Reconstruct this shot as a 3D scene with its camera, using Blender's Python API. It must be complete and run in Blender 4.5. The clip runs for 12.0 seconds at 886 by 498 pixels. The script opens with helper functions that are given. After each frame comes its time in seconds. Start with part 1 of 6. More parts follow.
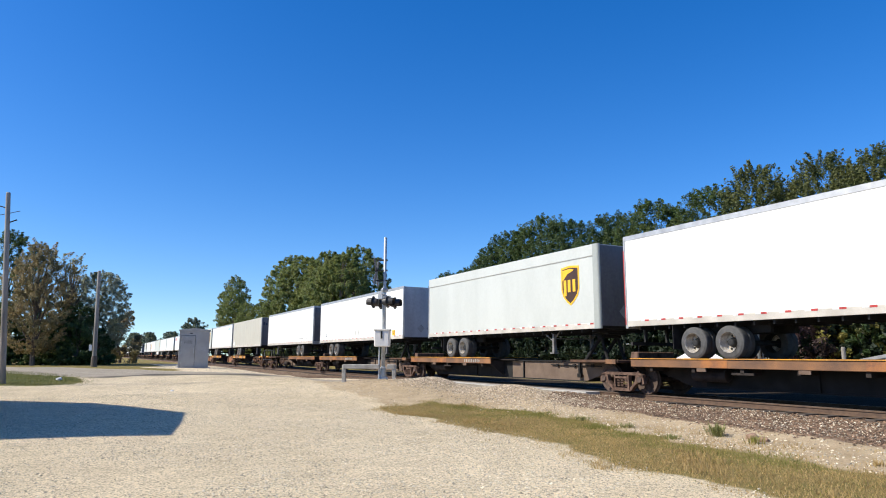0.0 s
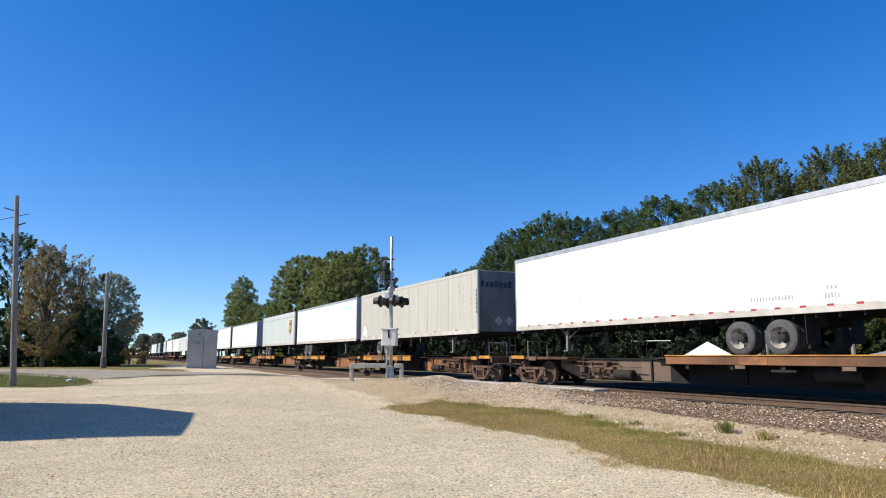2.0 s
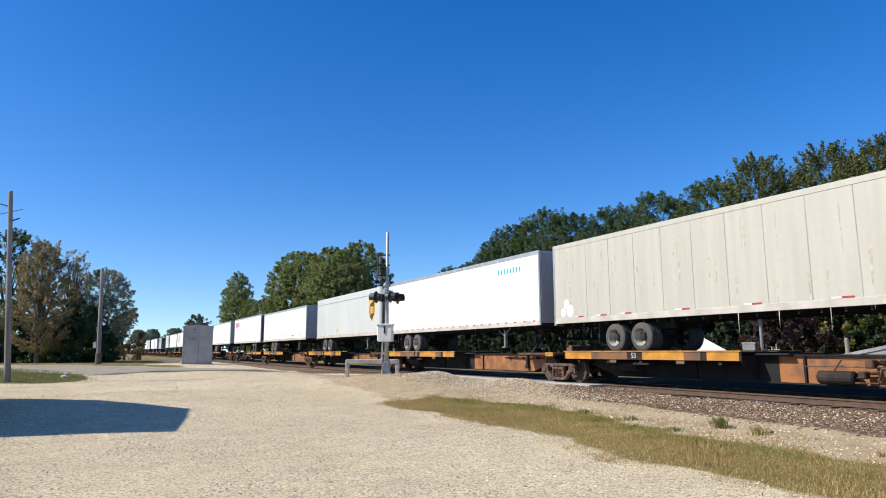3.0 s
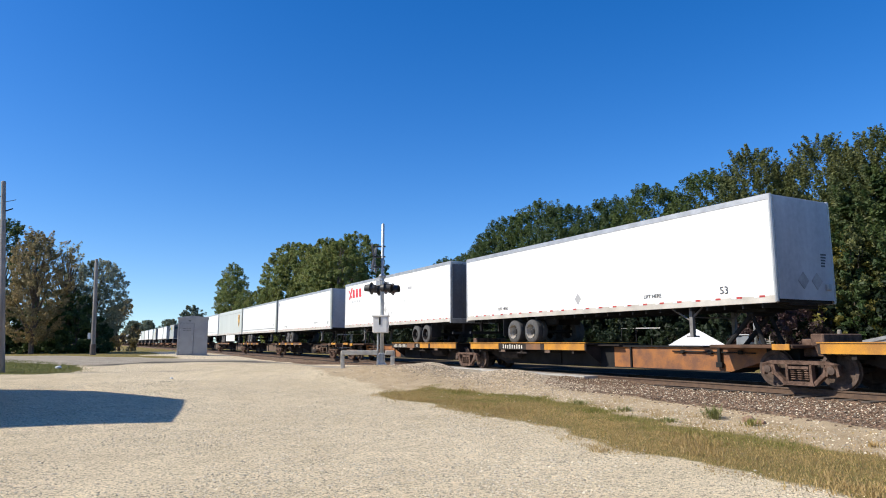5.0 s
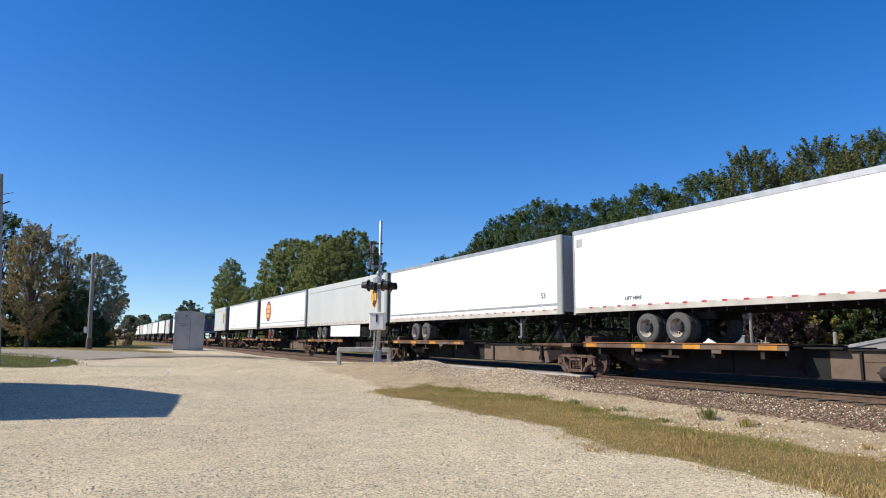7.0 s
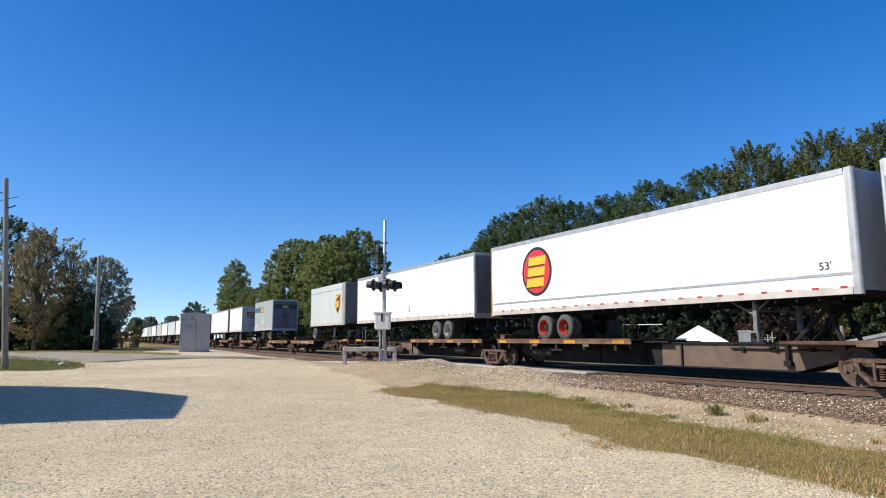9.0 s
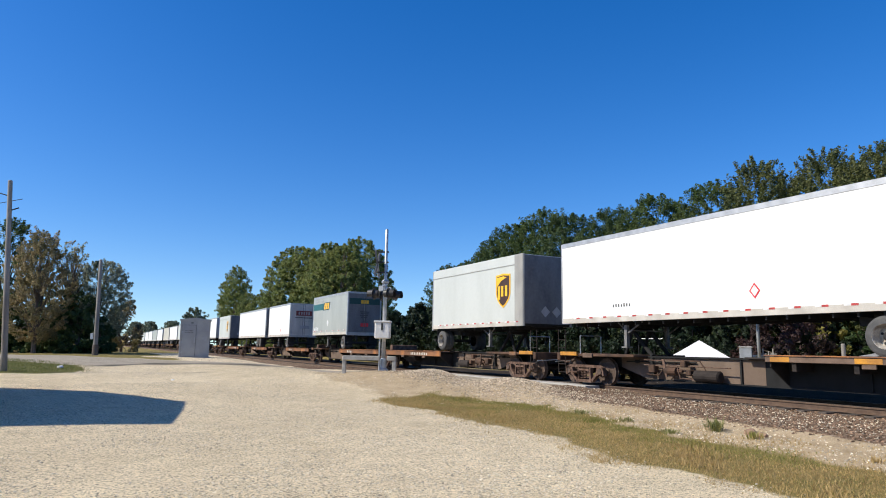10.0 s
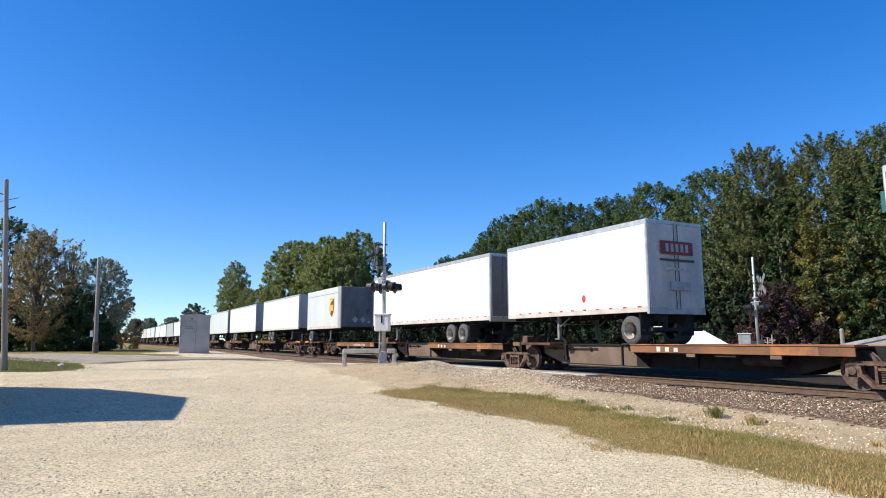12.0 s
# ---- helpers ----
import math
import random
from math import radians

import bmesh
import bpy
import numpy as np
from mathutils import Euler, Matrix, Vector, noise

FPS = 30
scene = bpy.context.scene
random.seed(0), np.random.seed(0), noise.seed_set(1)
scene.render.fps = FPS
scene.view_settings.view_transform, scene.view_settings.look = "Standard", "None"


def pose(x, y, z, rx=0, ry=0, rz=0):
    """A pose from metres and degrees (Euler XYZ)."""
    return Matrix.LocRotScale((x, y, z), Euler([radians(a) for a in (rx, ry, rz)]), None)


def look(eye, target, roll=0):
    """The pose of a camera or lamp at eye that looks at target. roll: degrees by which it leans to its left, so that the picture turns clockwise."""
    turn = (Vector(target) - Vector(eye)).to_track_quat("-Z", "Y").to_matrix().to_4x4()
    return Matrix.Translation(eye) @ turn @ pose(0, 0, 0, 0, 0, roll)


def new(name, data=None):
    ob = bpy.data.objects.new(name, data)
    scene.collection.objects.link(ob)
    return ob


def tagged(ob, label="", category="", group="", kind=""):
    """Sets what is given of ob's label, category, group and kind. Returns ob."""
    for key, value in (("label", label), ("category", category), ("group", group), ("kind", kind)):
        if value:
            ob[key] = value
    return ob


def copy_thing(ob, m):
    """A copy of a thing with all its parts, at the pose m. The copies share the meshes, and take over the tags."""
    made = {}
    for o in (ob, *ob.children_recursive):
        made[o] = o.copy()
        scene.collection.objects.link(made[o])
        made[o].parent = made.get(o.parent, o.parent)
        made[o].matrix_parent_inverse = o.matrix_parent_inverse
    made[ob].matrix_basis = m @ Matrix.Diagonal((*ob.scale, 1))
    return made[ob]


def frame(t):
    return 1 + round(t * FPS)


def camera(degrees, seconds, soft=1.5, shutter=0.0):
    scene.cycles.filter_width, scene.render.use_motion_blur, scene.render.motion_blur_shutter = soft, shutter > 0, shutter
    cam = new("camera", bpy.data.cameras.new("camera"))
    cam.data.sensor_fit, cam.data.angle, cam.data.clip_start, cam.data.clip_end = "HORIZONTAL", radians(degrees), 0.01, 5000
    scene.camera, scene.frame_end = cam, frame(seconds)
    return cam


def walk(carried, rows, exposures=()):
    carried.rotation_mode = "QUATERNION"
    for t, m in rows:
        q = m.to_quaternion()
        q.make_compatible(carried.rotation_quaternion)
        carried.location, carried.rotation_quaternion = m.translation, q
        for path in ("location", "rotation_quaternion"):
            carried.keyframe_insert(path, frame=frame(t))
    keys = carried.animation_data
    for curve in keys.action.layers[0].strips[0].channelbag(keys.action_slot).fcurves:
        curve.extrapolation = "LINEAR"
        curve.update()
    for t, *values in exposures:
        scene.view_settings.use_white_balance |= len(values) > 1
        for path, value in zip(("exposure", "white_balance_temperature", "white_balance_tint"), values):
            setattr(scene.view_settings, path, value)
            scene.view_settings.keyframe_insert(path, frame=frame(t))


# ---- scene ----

# Frame of the place: the track runs along TD (s metres), TN points from the camera to the track (q metres).
TH = radians(28.0)
TD = Vector((-math.sin(TH), math.cos(TH), 0.0))
TN = Vector((math.cos(TH), math.sin(TH), 0.0))
ALONG = 118.0            # turn that lays local +x along TD; local +y then faces the camera
SPEED = 22.15            # metres a second, towards smaller s
RAIL_Z = 0.46            # datum of the cars
TRACK_Z = 0.39           # top of the rails
TRACK_Q = 17.02
EYE_Z = 1.6


def at(s, q, z=0.0):
    return TD * s + TN * q + Vector((0, 0, z))


# ---------------------------------------------------------------- camera
cam = camera(68.57, 12.0, soft=1.0)
WALK = [
    (0.0, 0.0, 9.382, -0.25), (0.5, 0.543, 9.551, -0.135), (1.0, 0.779, 9.214, 0.093), (1.5, 0.593, 9.182, 0.149),
    (2.0, 0.641, 9.258, 0.2), (2.5, 0.185, 8.961, 0.112), (3.0, 0.269, 8.891, 0.234), (5.0, -0.147, 8.142, 0.169),
    (5.5, -0.283, 7.793, 0.184), (6.0, -0.336, 7.86, -0.139), (6.5, -0.719, 7.708, -0.38), (7.0, -0.443, 7.958, -0.462),
    (9.0, 0.031, 7.835, 0.194), (9.5, -0.106, 8.059, -0.073), (10.0, 0.013, 8.721, -0.879), (10.5, 0.16, 8.414, -0.108),
    (11.0, -0.113, 8.019, -0.059), (11.5, -0.009, 8.091, 0.035), (12.0, 0.008, 8.0, 0.089)]
walk(cam, [(t, pose(0, 0, EYE_Z, 90 + pitch, roll, yaw)) for t, yaw, pitch, roll in WALK],
     [(0.0, 0.48), (0.5, 0.42), (1.5, 0.38), (3.0, 0.40), (5.0, 0.38), (6.0, 0.29), (7.0, 0.25), (9.5, 0.33), (10.5, 0.33), (11.0, 0.40), (11.5, 0.52), (12.0, 0.56)])

# ---------------------------------------------------------------- light
SUN_AZ, SUN_EL = 100.0, 42.0     # degrees to the left of +y, and above the horizon
world = bpy.data.worlds.new("sky")
scene.world = world
world.use_nodes = True
wn = world.node_tree.nodes
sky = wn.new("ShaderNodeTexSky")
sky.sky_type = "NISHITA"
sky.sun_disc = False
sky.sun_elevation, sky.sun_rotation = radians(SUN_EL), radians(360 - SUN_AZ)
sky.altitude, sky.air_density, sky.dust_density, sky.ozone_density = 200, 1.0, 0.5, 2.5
way, lift = wn.new("ShaderNodeTexCoord"), wn.new("ShaderNodeVectorMath")
lift.operation = "ADD"
lift.inputs[1].default_value = (0.18, 0, 0.05)       # a dry, clear horizon
world.node_tree.links.new(way.outputs["Generated"], lift.inputs[0])
world.node_tree.links.new(lift.outputs[0], sky.inputs[0])
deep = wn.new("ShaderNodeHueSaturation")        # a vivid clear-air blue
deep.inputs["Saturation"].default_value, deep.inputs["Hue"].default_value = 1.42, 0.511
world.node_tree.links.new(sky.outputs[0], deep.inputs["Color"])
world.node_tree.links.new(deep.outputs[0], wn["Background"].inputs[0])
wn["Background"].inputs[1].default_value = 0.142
sun_dir = Vector((-math.sin(radians(SUN_AZ)) * math.cos(radians(SUN_EL)), math.cos(radians(SUN_AZ)) * math.cos(radians(SUN_EL)), math.sin(radians(SUN_EL))))
sun = new("sun", bpy.data.lights.new("sun", "SUN"))
sun.data.energy, sun.data.angle, sun.data.color = 4.75, radians(0.53), (1.0, 0.93, 0.80)
sun.matrix_world = look(tuple(sun_dir * 60), (0, 0, 0))


# ---------------------------------------------------------------- materials
def material(name, base, dark=None, scale=4.0, rough=0.7, metal=0.0, bump=0.15, fine=40.0, detail=6.0, random_hue=0.0, streak=0.0, coords="Object", spec=0.5):
    """A surface whose colour wanders between base and dark at two scales, with fine relief."""
    m = bpy.data.materials.new(name)
    m.use_nodes = True
    nt = m.node_tree
    n, link = nt.nodes, nt.links.new
    b = n["Principled BSDF"]
    dark = dark or tuple(c * 0.7 for c in base)
    tc = n.new("ShaderNodeTexCoord")
    mp = n.new("ShaderNodeMapping")
    mp.inputs["Scale"].default_value = (1, 1, 1 - 0.85 * streak)
    link(tc.outputs[coords], mp.inputs[0])
    big, small = n.new("ShaderNodeTexNoise"), n.new("ShaderNodeTexNoise")
    big.inputs["Scale"].default_value, big.inputs["Detail"].default_value = scale, detail
    small.inputs["Scale"].default_value, small.inputs["Detail"].default_value = fine, 4
    link(mp.outputs[0], big.inputs[0])
    link(tc.outputs[coords], small.inputs[0])
    ramp = n.new("ShaderNodeValToRGB")
    ramp.color_ramp.elements[0].position, ramp.color_ramp.elements[1].position = 0.34, 0.66
    ramp.color_ramp.elements[0].color, ramp.color_ramp.elements[1].color = (*dark, 1), (*base, 1)
    add = n.new("ShaderNodeMath")
    add.operation = "MULTIPLY_ADD"
    add.inputs[1].default_value = 0.35
    link(small.outputs[0], add.inputs[0])
    sub = n.new("ShaderNodeMath")
    sub.operation = "SUBTRACT"
    sub.inputs[1].default_value = 0.175
    link(big.outputs[0], sub.inputs[0])
    link(sub.outputs[0], add.inputs[2])
    link(add.outputs[0], ramp.inputs[0])
    colour = ramp.outputs[0]
    if random_hue:
        info, hsv, rng = n.new("ShaderNodeNewGeometry"), n.new("ShaderNodeHueSaturation"), n.new("ShaderNodeMapRange")
        rng.inputs[3].default_value, rng.inputs[4].default_value = 1 - random_hue, 1 + random_hue
        link(info.outputs["Random Per Island"], rng.inputs[0])
        link(rng.outputs[0], hsv.inputs["Value"])
        link(colour, hsv.inputs["Color"])
        colour = hsv.outputs[0]
    link(colour, b.inputs["Base Color"])
    b.inputs["Roughness"].default_value, b.inputs["Metallic"].default_value = rough, metal
    b.inputs["Specular IOR Level"].default_value = spec
    if bump:
        bp = n.new("ShaderNodeBump")
        bp.inputs["Strength"].default_value, bp.inputs["Distance"].default_value = bump, 0.02
        link(small.outputs[0], bp.inputs["Height"])
        link(bp.outputs[0], b.inputs["Normal"])
    return m


def leaf_material(name, base, other, spread=0.45):
    m = bpy.data.materials.new(name)
    m.use_nodes = True
    nt = m.node_tree
    n, link = nt.nodes, nt.links.new
    out, b = n["Material Output"], n["Principled BSDF"]
    geo, ramp, hsv, rng = n.new("ShaderNodeNewGeometry"), n.new("ShaderNodeMixRGB"), n.new("ShaderNodeHueSaturation"), n.new("ShaderNodeMapRange")
    tc, nz = n.new("ShaderNodeTexCoord"), n.new("ShaderNodeTexNoise")
    nz.inputs["Scale"].default_value, nz.inputs["Detail"].default_value = 0.55, 3
    link(tc.outputs["Object"], nz.inputs[0])
    mr = n.new("ShaderNodeMapRange")
    mr.inputs[1].default_value, mr.inputs[2].default_value = 0.4, 0.65
    link(nz.outputs[0], mr.inputs[0])
    link(mr.outputs[0], ramp.inputs[0])
    ramp.inputs[1].default_value, ramp.inputs[2].default_value = (*base, 1), (*other, 1)
    rng.inputs[3].default_value, rng.inputs[4].default_value = 1 - spread, 1 + spread
    link(geo.outputs["Random Per Island"], rng.inputs[0])
    link(rng.outputs[0], hsv.inputs["Value"])
    link(ramp.outputs[0], hsv.inputs["Color"])
    link(hsv.outputs[0], b.inputs["Base Color"])
    b.inputs["Roughness"].default_value = 0.55
    b.inputs["Specular IOR Level"].default_value = 0.3
    tr, mix = n.new("ShaderNodeBsdfTranslucent"), n.new("ShaderNodeMixShader")
    link(hsv.outputs[0], tr.inputs[0])
    mix.inputs[0].default_value = 0.42
    link(b.outputs[0], mix.inputs[1])
    link(tr.outputs[0], mix.inputs[2])
    link(mix.outputs[0], out.inputs[0])
    return m


WHITE = material("white_trailer_paint", (0.82, 0.82, 0.80), (0.74, 0.74, 0.71), scale=0.7, rough=0.35, bump=0.03, fine=9, streak=0.8)
WHITE_OLD = material("aged_white_paint", (0.465, 0.45, 0.385), (0.42, 0.40, 0.335), scale=3.2, rough=0.55, bump=0.05, fine=7, streak=1.08)
GREY_PAINT = material("light_grey_trailer_paint", (0.52, 0.54, 0.505), (0.46, 0.48, 0.445), scale=0.8, rough=0.4, bump=0.03, fine=9, streak=0.8)
SILVER = material("grey_aluminium_side", (0.37, 0.39, 0.36), (0.30, 0.32, 0.295), scale=0.8, rough=0.45, metal=0.05, bump=0.03, fine=9, streak=0.8)
ALU = material("aluminium_rail", (0.52, 0.52, 0.51), (0.38, 0.38, 0.37), scale=3, rough=0.45, metal=0.6, bump=0.05)
# streaked skin, greyed below the white sides to imitate a shaded nose
NOSE_PALE = material("streaked_nose_skin_greyed_for_shade", (0.52, 0.54, 0.55), (0.36, 0.37, 0.39), scale=1.2, rough=0.5, bump=0.04, fine=8, streak=0.9)
BOTTOM_RAIL = material("dusty_pale_rail", (0.56, 0.53, 0.47), (0.40, 0.37, 0.32), scale=1.5, rough=0.6, bump=0.05, detail=8)
# dark grey with shade painted in, for noses, doors and crossbuck boards
NOSE = material("grey_darkened_for_shade", (0.19, 0.195, 0.20), (0.12, 0.12, 0.125), scale=1.2, rough=0.6, bump=0.04, fine=8, streak=0.85, spec=0.2)
GALV = material("galvanized_steel", (0.48, 0.50, 0.51), (0.36, 0.38, 0.39), scale=5, rough=0.5, metal=0.5, bump=0.05)
CORNER = material("weathered_aluminium_corner", (0.36, 0.35, 0.315), (0.27, 0.26, 0.235), scale=2, rough=0.5, metal=0.1, bump=0.04, streak=0.7)
LEG = material("dull_grey_leg_paint", (0.20, 0.195, 0.19), (0.11, 0.105, 0.10), scale=4, rough=0.7, bump=0.05)
DARK = material("dark_frame_paint", (0.032, 0.032, 0.033), (0.020, 0.020, 0.020), scale=4, rough=0.75, bump=0.1, spec=0.2)
RUBBER = material("tyre_rubber", (0.085, 0.084, 0.082), (0.055, 0.055, 0.055), scale=6, rough=0.85, bump=0.1)
RIM = material("white_wheel_paint", (0.68, 0.65, 0.59), (0.26, 0.22, 0.17), scale=7, rough=0.5, bump=0.05)
RIM_RED = material("red_wheel_paint", (0.65, 0.05, 0.04), (0.45, 0.04, 0.03), scale=9, rough=0.5, bump=0.05)
RED = material("red_reflector", (0.46, 0.05, 0.045), (0.32, 0.04, 0.035), scale=9, rough=0.4, bump=0)
REFLECT = material("white_reflector", (0.78, 0.78, 0.76), scale=9, rough=0.4, bump=0)
RUSTED = material("rusting_orange_sill_paint", (0.25, 0.108, 0.042), (0.060, 0.032, 0.021), scale=0.55, rough=0.8, bump=0.1, detail=12)
ORANGE = material("weathered_orange_paint", (0.36, 0.14, 0.035), (0.16, 0.07, 0.035), scale=2.5, rough=0.65, bump=0.12, detail=9)
YELLOW_DECK = material("yellow_orange_paint", (0.60, 0.27, 0.018), (0.34, 0.15, 0.025), scale=2.2, rough=0.6, bump=0.08)
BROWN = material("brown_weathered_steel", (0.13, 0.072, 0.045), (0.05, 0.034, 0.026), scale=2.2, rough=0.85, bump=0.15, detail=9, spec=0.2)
TAN = material("faded_tan_sill_paint", (0.19, 0.13, 0.095), (0.10, 0.068, 0.05), scale=2.4, rough=0.85, bump=0.1, detail=9, spec=0.2)
DUSTY = material("dusty_brown_sill_steel", (0.172, 0.126, 0.094), (0.120, 0.086, 0.064), scale=1.6, rough=0.9, bump=0.15, detail=9, spec=0.2)
FADED = material("faded_orange_paint", (0.27, 0.125, 0.048), (0.11, 0.06, 0.036), scale=1.3, rough=0.75, bump=0.1, detail=12)
# black for pipes and levers, also the deck's shade painted on the sill
BLACK_AND_SHADE = material("black_steel_and_deck_shade", (0.028, 0.028, 0.028), (0.018, 0.018, 0.018), scale=2, rough=0.9, bump=0.1, detail=8, spec=0.1)
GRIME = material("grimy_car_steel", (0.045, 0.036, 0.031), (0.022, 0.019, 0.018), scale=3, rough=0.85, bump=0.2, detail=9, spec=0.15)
TRUCK_RUST = material("dusty_rusty_cast_steel", (0.175, 0.112, 0.083), (0.068, 0.042, 0.031), scale=5, rough=0.9, bump=0.25, detail=8, spec=0.15)
WHEEL_STEEL = material("rolled_wheel_steel", (0.125, 0.088, 0.070), (0.058, 0.041, 0.032), scale=6, rough=0.75, metal=0.1, bump=0.1, spec=0.25)
RAIL_SIDE = material("rusty_rail_steel", (0.125, 0.076, 0.046), (0.072, 0.043, 0.028), scale=6, rough=0.8, bump=0.15)
RAIL_TOP = material("dull_worn_rail_head", (0.20, 0.155, 0.12), scale=6, rough=0.5, metal=0.4, bump=0)
TIE = material("weathered_tie_timber", (0.11, 0.085, 0.065), (0.06, 0.047, 0.038), scale=5, rough=0.9, bump=0.4)
CONCRETE = material("crossing_concrete", (0.42, 0.40, 0.36), (0.32, 0.30, 0.27), scale=3, rough=0.85, bump=0.2)
SHADED_PANEL = material("panel_darkened_for_train_shade", (0.07, 0.065, 0.06), (0.04, 0.037, 0.034), scale=3, rough=0.9, bump=0.2, spec=0.15)
WOOD_POLE = material("weathered_pole_timber", (0.31, 0.285, 0.25), (0.17, 0.155, 0.135), scale=3, rough=0.85, bump=0.4, streak=0.95)
BARK = material("grey_brown_bark", (0.17, 0.135, 0.105), (0.09, 0.072, 0.057), scale=6, rough=0.9, bump=0.5, streak=0.7)
CABINET = material("aluminium_shelter_skin", (0.39, 0.385, 0.37), (0.31, 0.305, 0.295), scale=1.5, rough=0.5, metal=0.15, bump=0.03)
POST = material("weathered_grey_rail_paint", (0.40, 0.385, 0.35), (0.26, 0.25, 0.225), scale=4, rough=0.75, bump=0.08)
RELAY = material("pale_relay_box_paint", (0.70, 0.69, 0.65), (0.60, 0.59, 0.55), scale=3, rough=0.5, bump=0.03)
BLACK = material("black_signal_paint", (0.02, 0.02, 0.022), scale=4, rough=0.5, bump=0.05)
LENS = material("dark_red_lens", (0.05, 0.006, 0.008), scale=4, rough=0.15, bump=0)
BROWN_LOGO = material("dark_brown_vinyl", (0.065, 0.028, 0.012), scale=3, rough=0.4, bump=0)
GOLD_LOGO = material("gold_vinyl", (0.85, 0.47, 0.02), (0.78, 0.42, 0.02), scale=3, rough=0.4, bump=0)
RED_LOGO = material("red_vinyl", (0.62, 0.03, 0.04), (0.56, 0.03, 0.035), scale=3, rough=0.4, bump=0)
GREEN_LOGO = material("dark_teal_vinyl", (0.012, 0.10, 0.10), (0.01, 0.085, 0.085), scale=3, rough=0.4, bump=0)
DEEP_TEAL = material("deep_green_vinyl", (0.008, 0.055, 0.05), (0.007, 0.045, 0.04), scale=3, rough=0.4, bump=0)
NAVY_LOGO = material("navy_vinyl", (0.02, 0.03, 0.07), scale=3, rough=0.4, bump=0)
CYAN_LOGO = material("cyan_vinyl", (0.03, 0.42, 0.60), scale=3, rough=0.4, bump=0)
INK = material("dark_grey_lettering", (0.07, 0.07, 0.075), scale=3, rough=0.5, bump=0)
STAIN = material("run_stain", (0.52, 0.48, 0.40), (0.36, 0.31, 0.24), scale=6, rough=0.7, bump=0.02)
SCAR = material("scuffed_bare_patch", (0.60, 0.59, 0.56), (0.36, 0.35, 0.33), scale=14, rough=0.6, bump=0.1)
LETTER = material("dusty_white_stencil_paint", (0.66, 0.62, 0.54), (0.46, 0.42, 0.35), scale=9, rough=0.7, bump=0.02)
DOOR_GREY = material("grimy_grey_door_paint", (0.60, 0.57, 0.52), (0.45, 0.425, 0.39), scale=1.4, rough=0.6, bump=0.04, fine=8, streak=0.8, spec=0.2)
OXIDE = material("dull_oxide_red_plate", (0.26, 0.045, 0.035), (0.17, 0.035, 0.03), scale=4, rough=0.6, bump=0.03)
PALE_MARK = material("faded_grey_patch", (0.42, 0.42, 0.42), scale=3, rough=0.5, bump=0)
TENT = material("white_metal_roof", (0.80, 0.80, 0.80), (0.74, 0.74, 0.74), scale=2, rough=0.5, bump=0.02)
HOUSE = material("grey_siding", (0.38, 0.37, 0.35), (0.30, 0.29, 0.28), scale=2, rough=0.8, bump=0.1)
GREEN_A = leaf_material("green_leaves", (0.075, 0.118, 0.034), (0.115, 0.150, 0.045))
GREEN_B = leaf_material("deep_green_leaves", (0.058, 0.098, 0.034), (0.088, 0.126, 0.042))
# leaf colour darkened to imitate deep shade under the tree row
GREEN_E = leaf_material("leaves_darkened_for_shade", (0.018, 0.033, 0.016), (0.028, 0.043, 0.018))
GREEN_C = leaf_material("yellow_green_leaves", (0.150, 0.160, 0.056), (0.092, 0.120, 0.042))
YELLOWING = leaf_material("yellowing_leaves", (0.200, 0.178, 0.042), (0.100, 0.120, 0.036))
GREEN_D = leaf_material("sunny_green_leaves", (0.160, 0.205, 0.062), (0.245, 0.260, 0.078))
# distance haze put into the leaf colour: paler and greyer green
GREEN_FAR = leaf_material("far_leaves_paled_for_haze", (0.165, 0.205, 0.140), (0.205, 0.235, 0.165))
AUTUMN = leaf_material("turning_leaves", (0.360, 0.278, 0.135), (0.225, 0.205, 0.105))
GREY_GREEN = leaf_material("dusty_green_leaves", (0.360, 0.375, 0.265), (0.200, 0.235, 0.150))
PURPLE = leaf_material("dark_red_leaves", (0.082, 0.046, 0.042), (0.058, 0.042, 0.036))
LAWN = leaf_material("green_lawn_grass", (0.115, 0.135, 0.032), (0.165, 0.165, 0.045), 0.2)
WEED_GREEN = leaf_material("fresh_weed_leaves", (0.23, 0.25, 0.085), (0.31, 0.29, 0.11), 0.3)
GRASS = leaf_material("dry_green_grass", (0.225, 0.225, 0.055), (0.330, 0.275, 0.085), 0.2)
STRAW = leaf_material("straw_grass", (0.52, 0.37, 0.16), (0.4, 0.285, 0.12), 0.25)
STONE_PALE = material("pale_limestone_chips", (0.68, 0.60, 0.45), (0.47, 0.40, 0.285), scale=7, rough=0.9, bump=0.2, random_hue=0.5)
STONE_MID = material("tan_grey_crushed_stone", (0.56, 0.46, 0.33), (0.36, 0.29, 0.20), scale=7, rough=0.9, bump=0.2, random_hue=0.45)
STONE_DARK = material("grey_brown_ballast_stone", (0.245, 0.158, 0.098), (0.122, 0.077, 0.050), scale=7, rough=0.9, bump=0.2, random_hue=0.6)


# ---------------------------------------------------------------- mesh helpers
def link_mesh(name, bm, mat, parent=None, label="", smooth=False):
    me = bpy.data.meshes.new(name)
    bm.normal_update()
    bm.to_mesh(me)
    bm.free()
    for m in (mat if isinstance(mat, (list, tuple)) else [mat]):
        me.materials.append(m)
    if smooth:
        me.polygons.foreach_set("use_smooth", [True] * len(me.polygons))
    ob = new(name, me)
    ob.parent = parent
    return tagged(ob, label) if label else ob


def part(name, bm, mat, parent, label="", smooth=False):
    return link_mesh(name, bm, mat, parent, label, smooth)


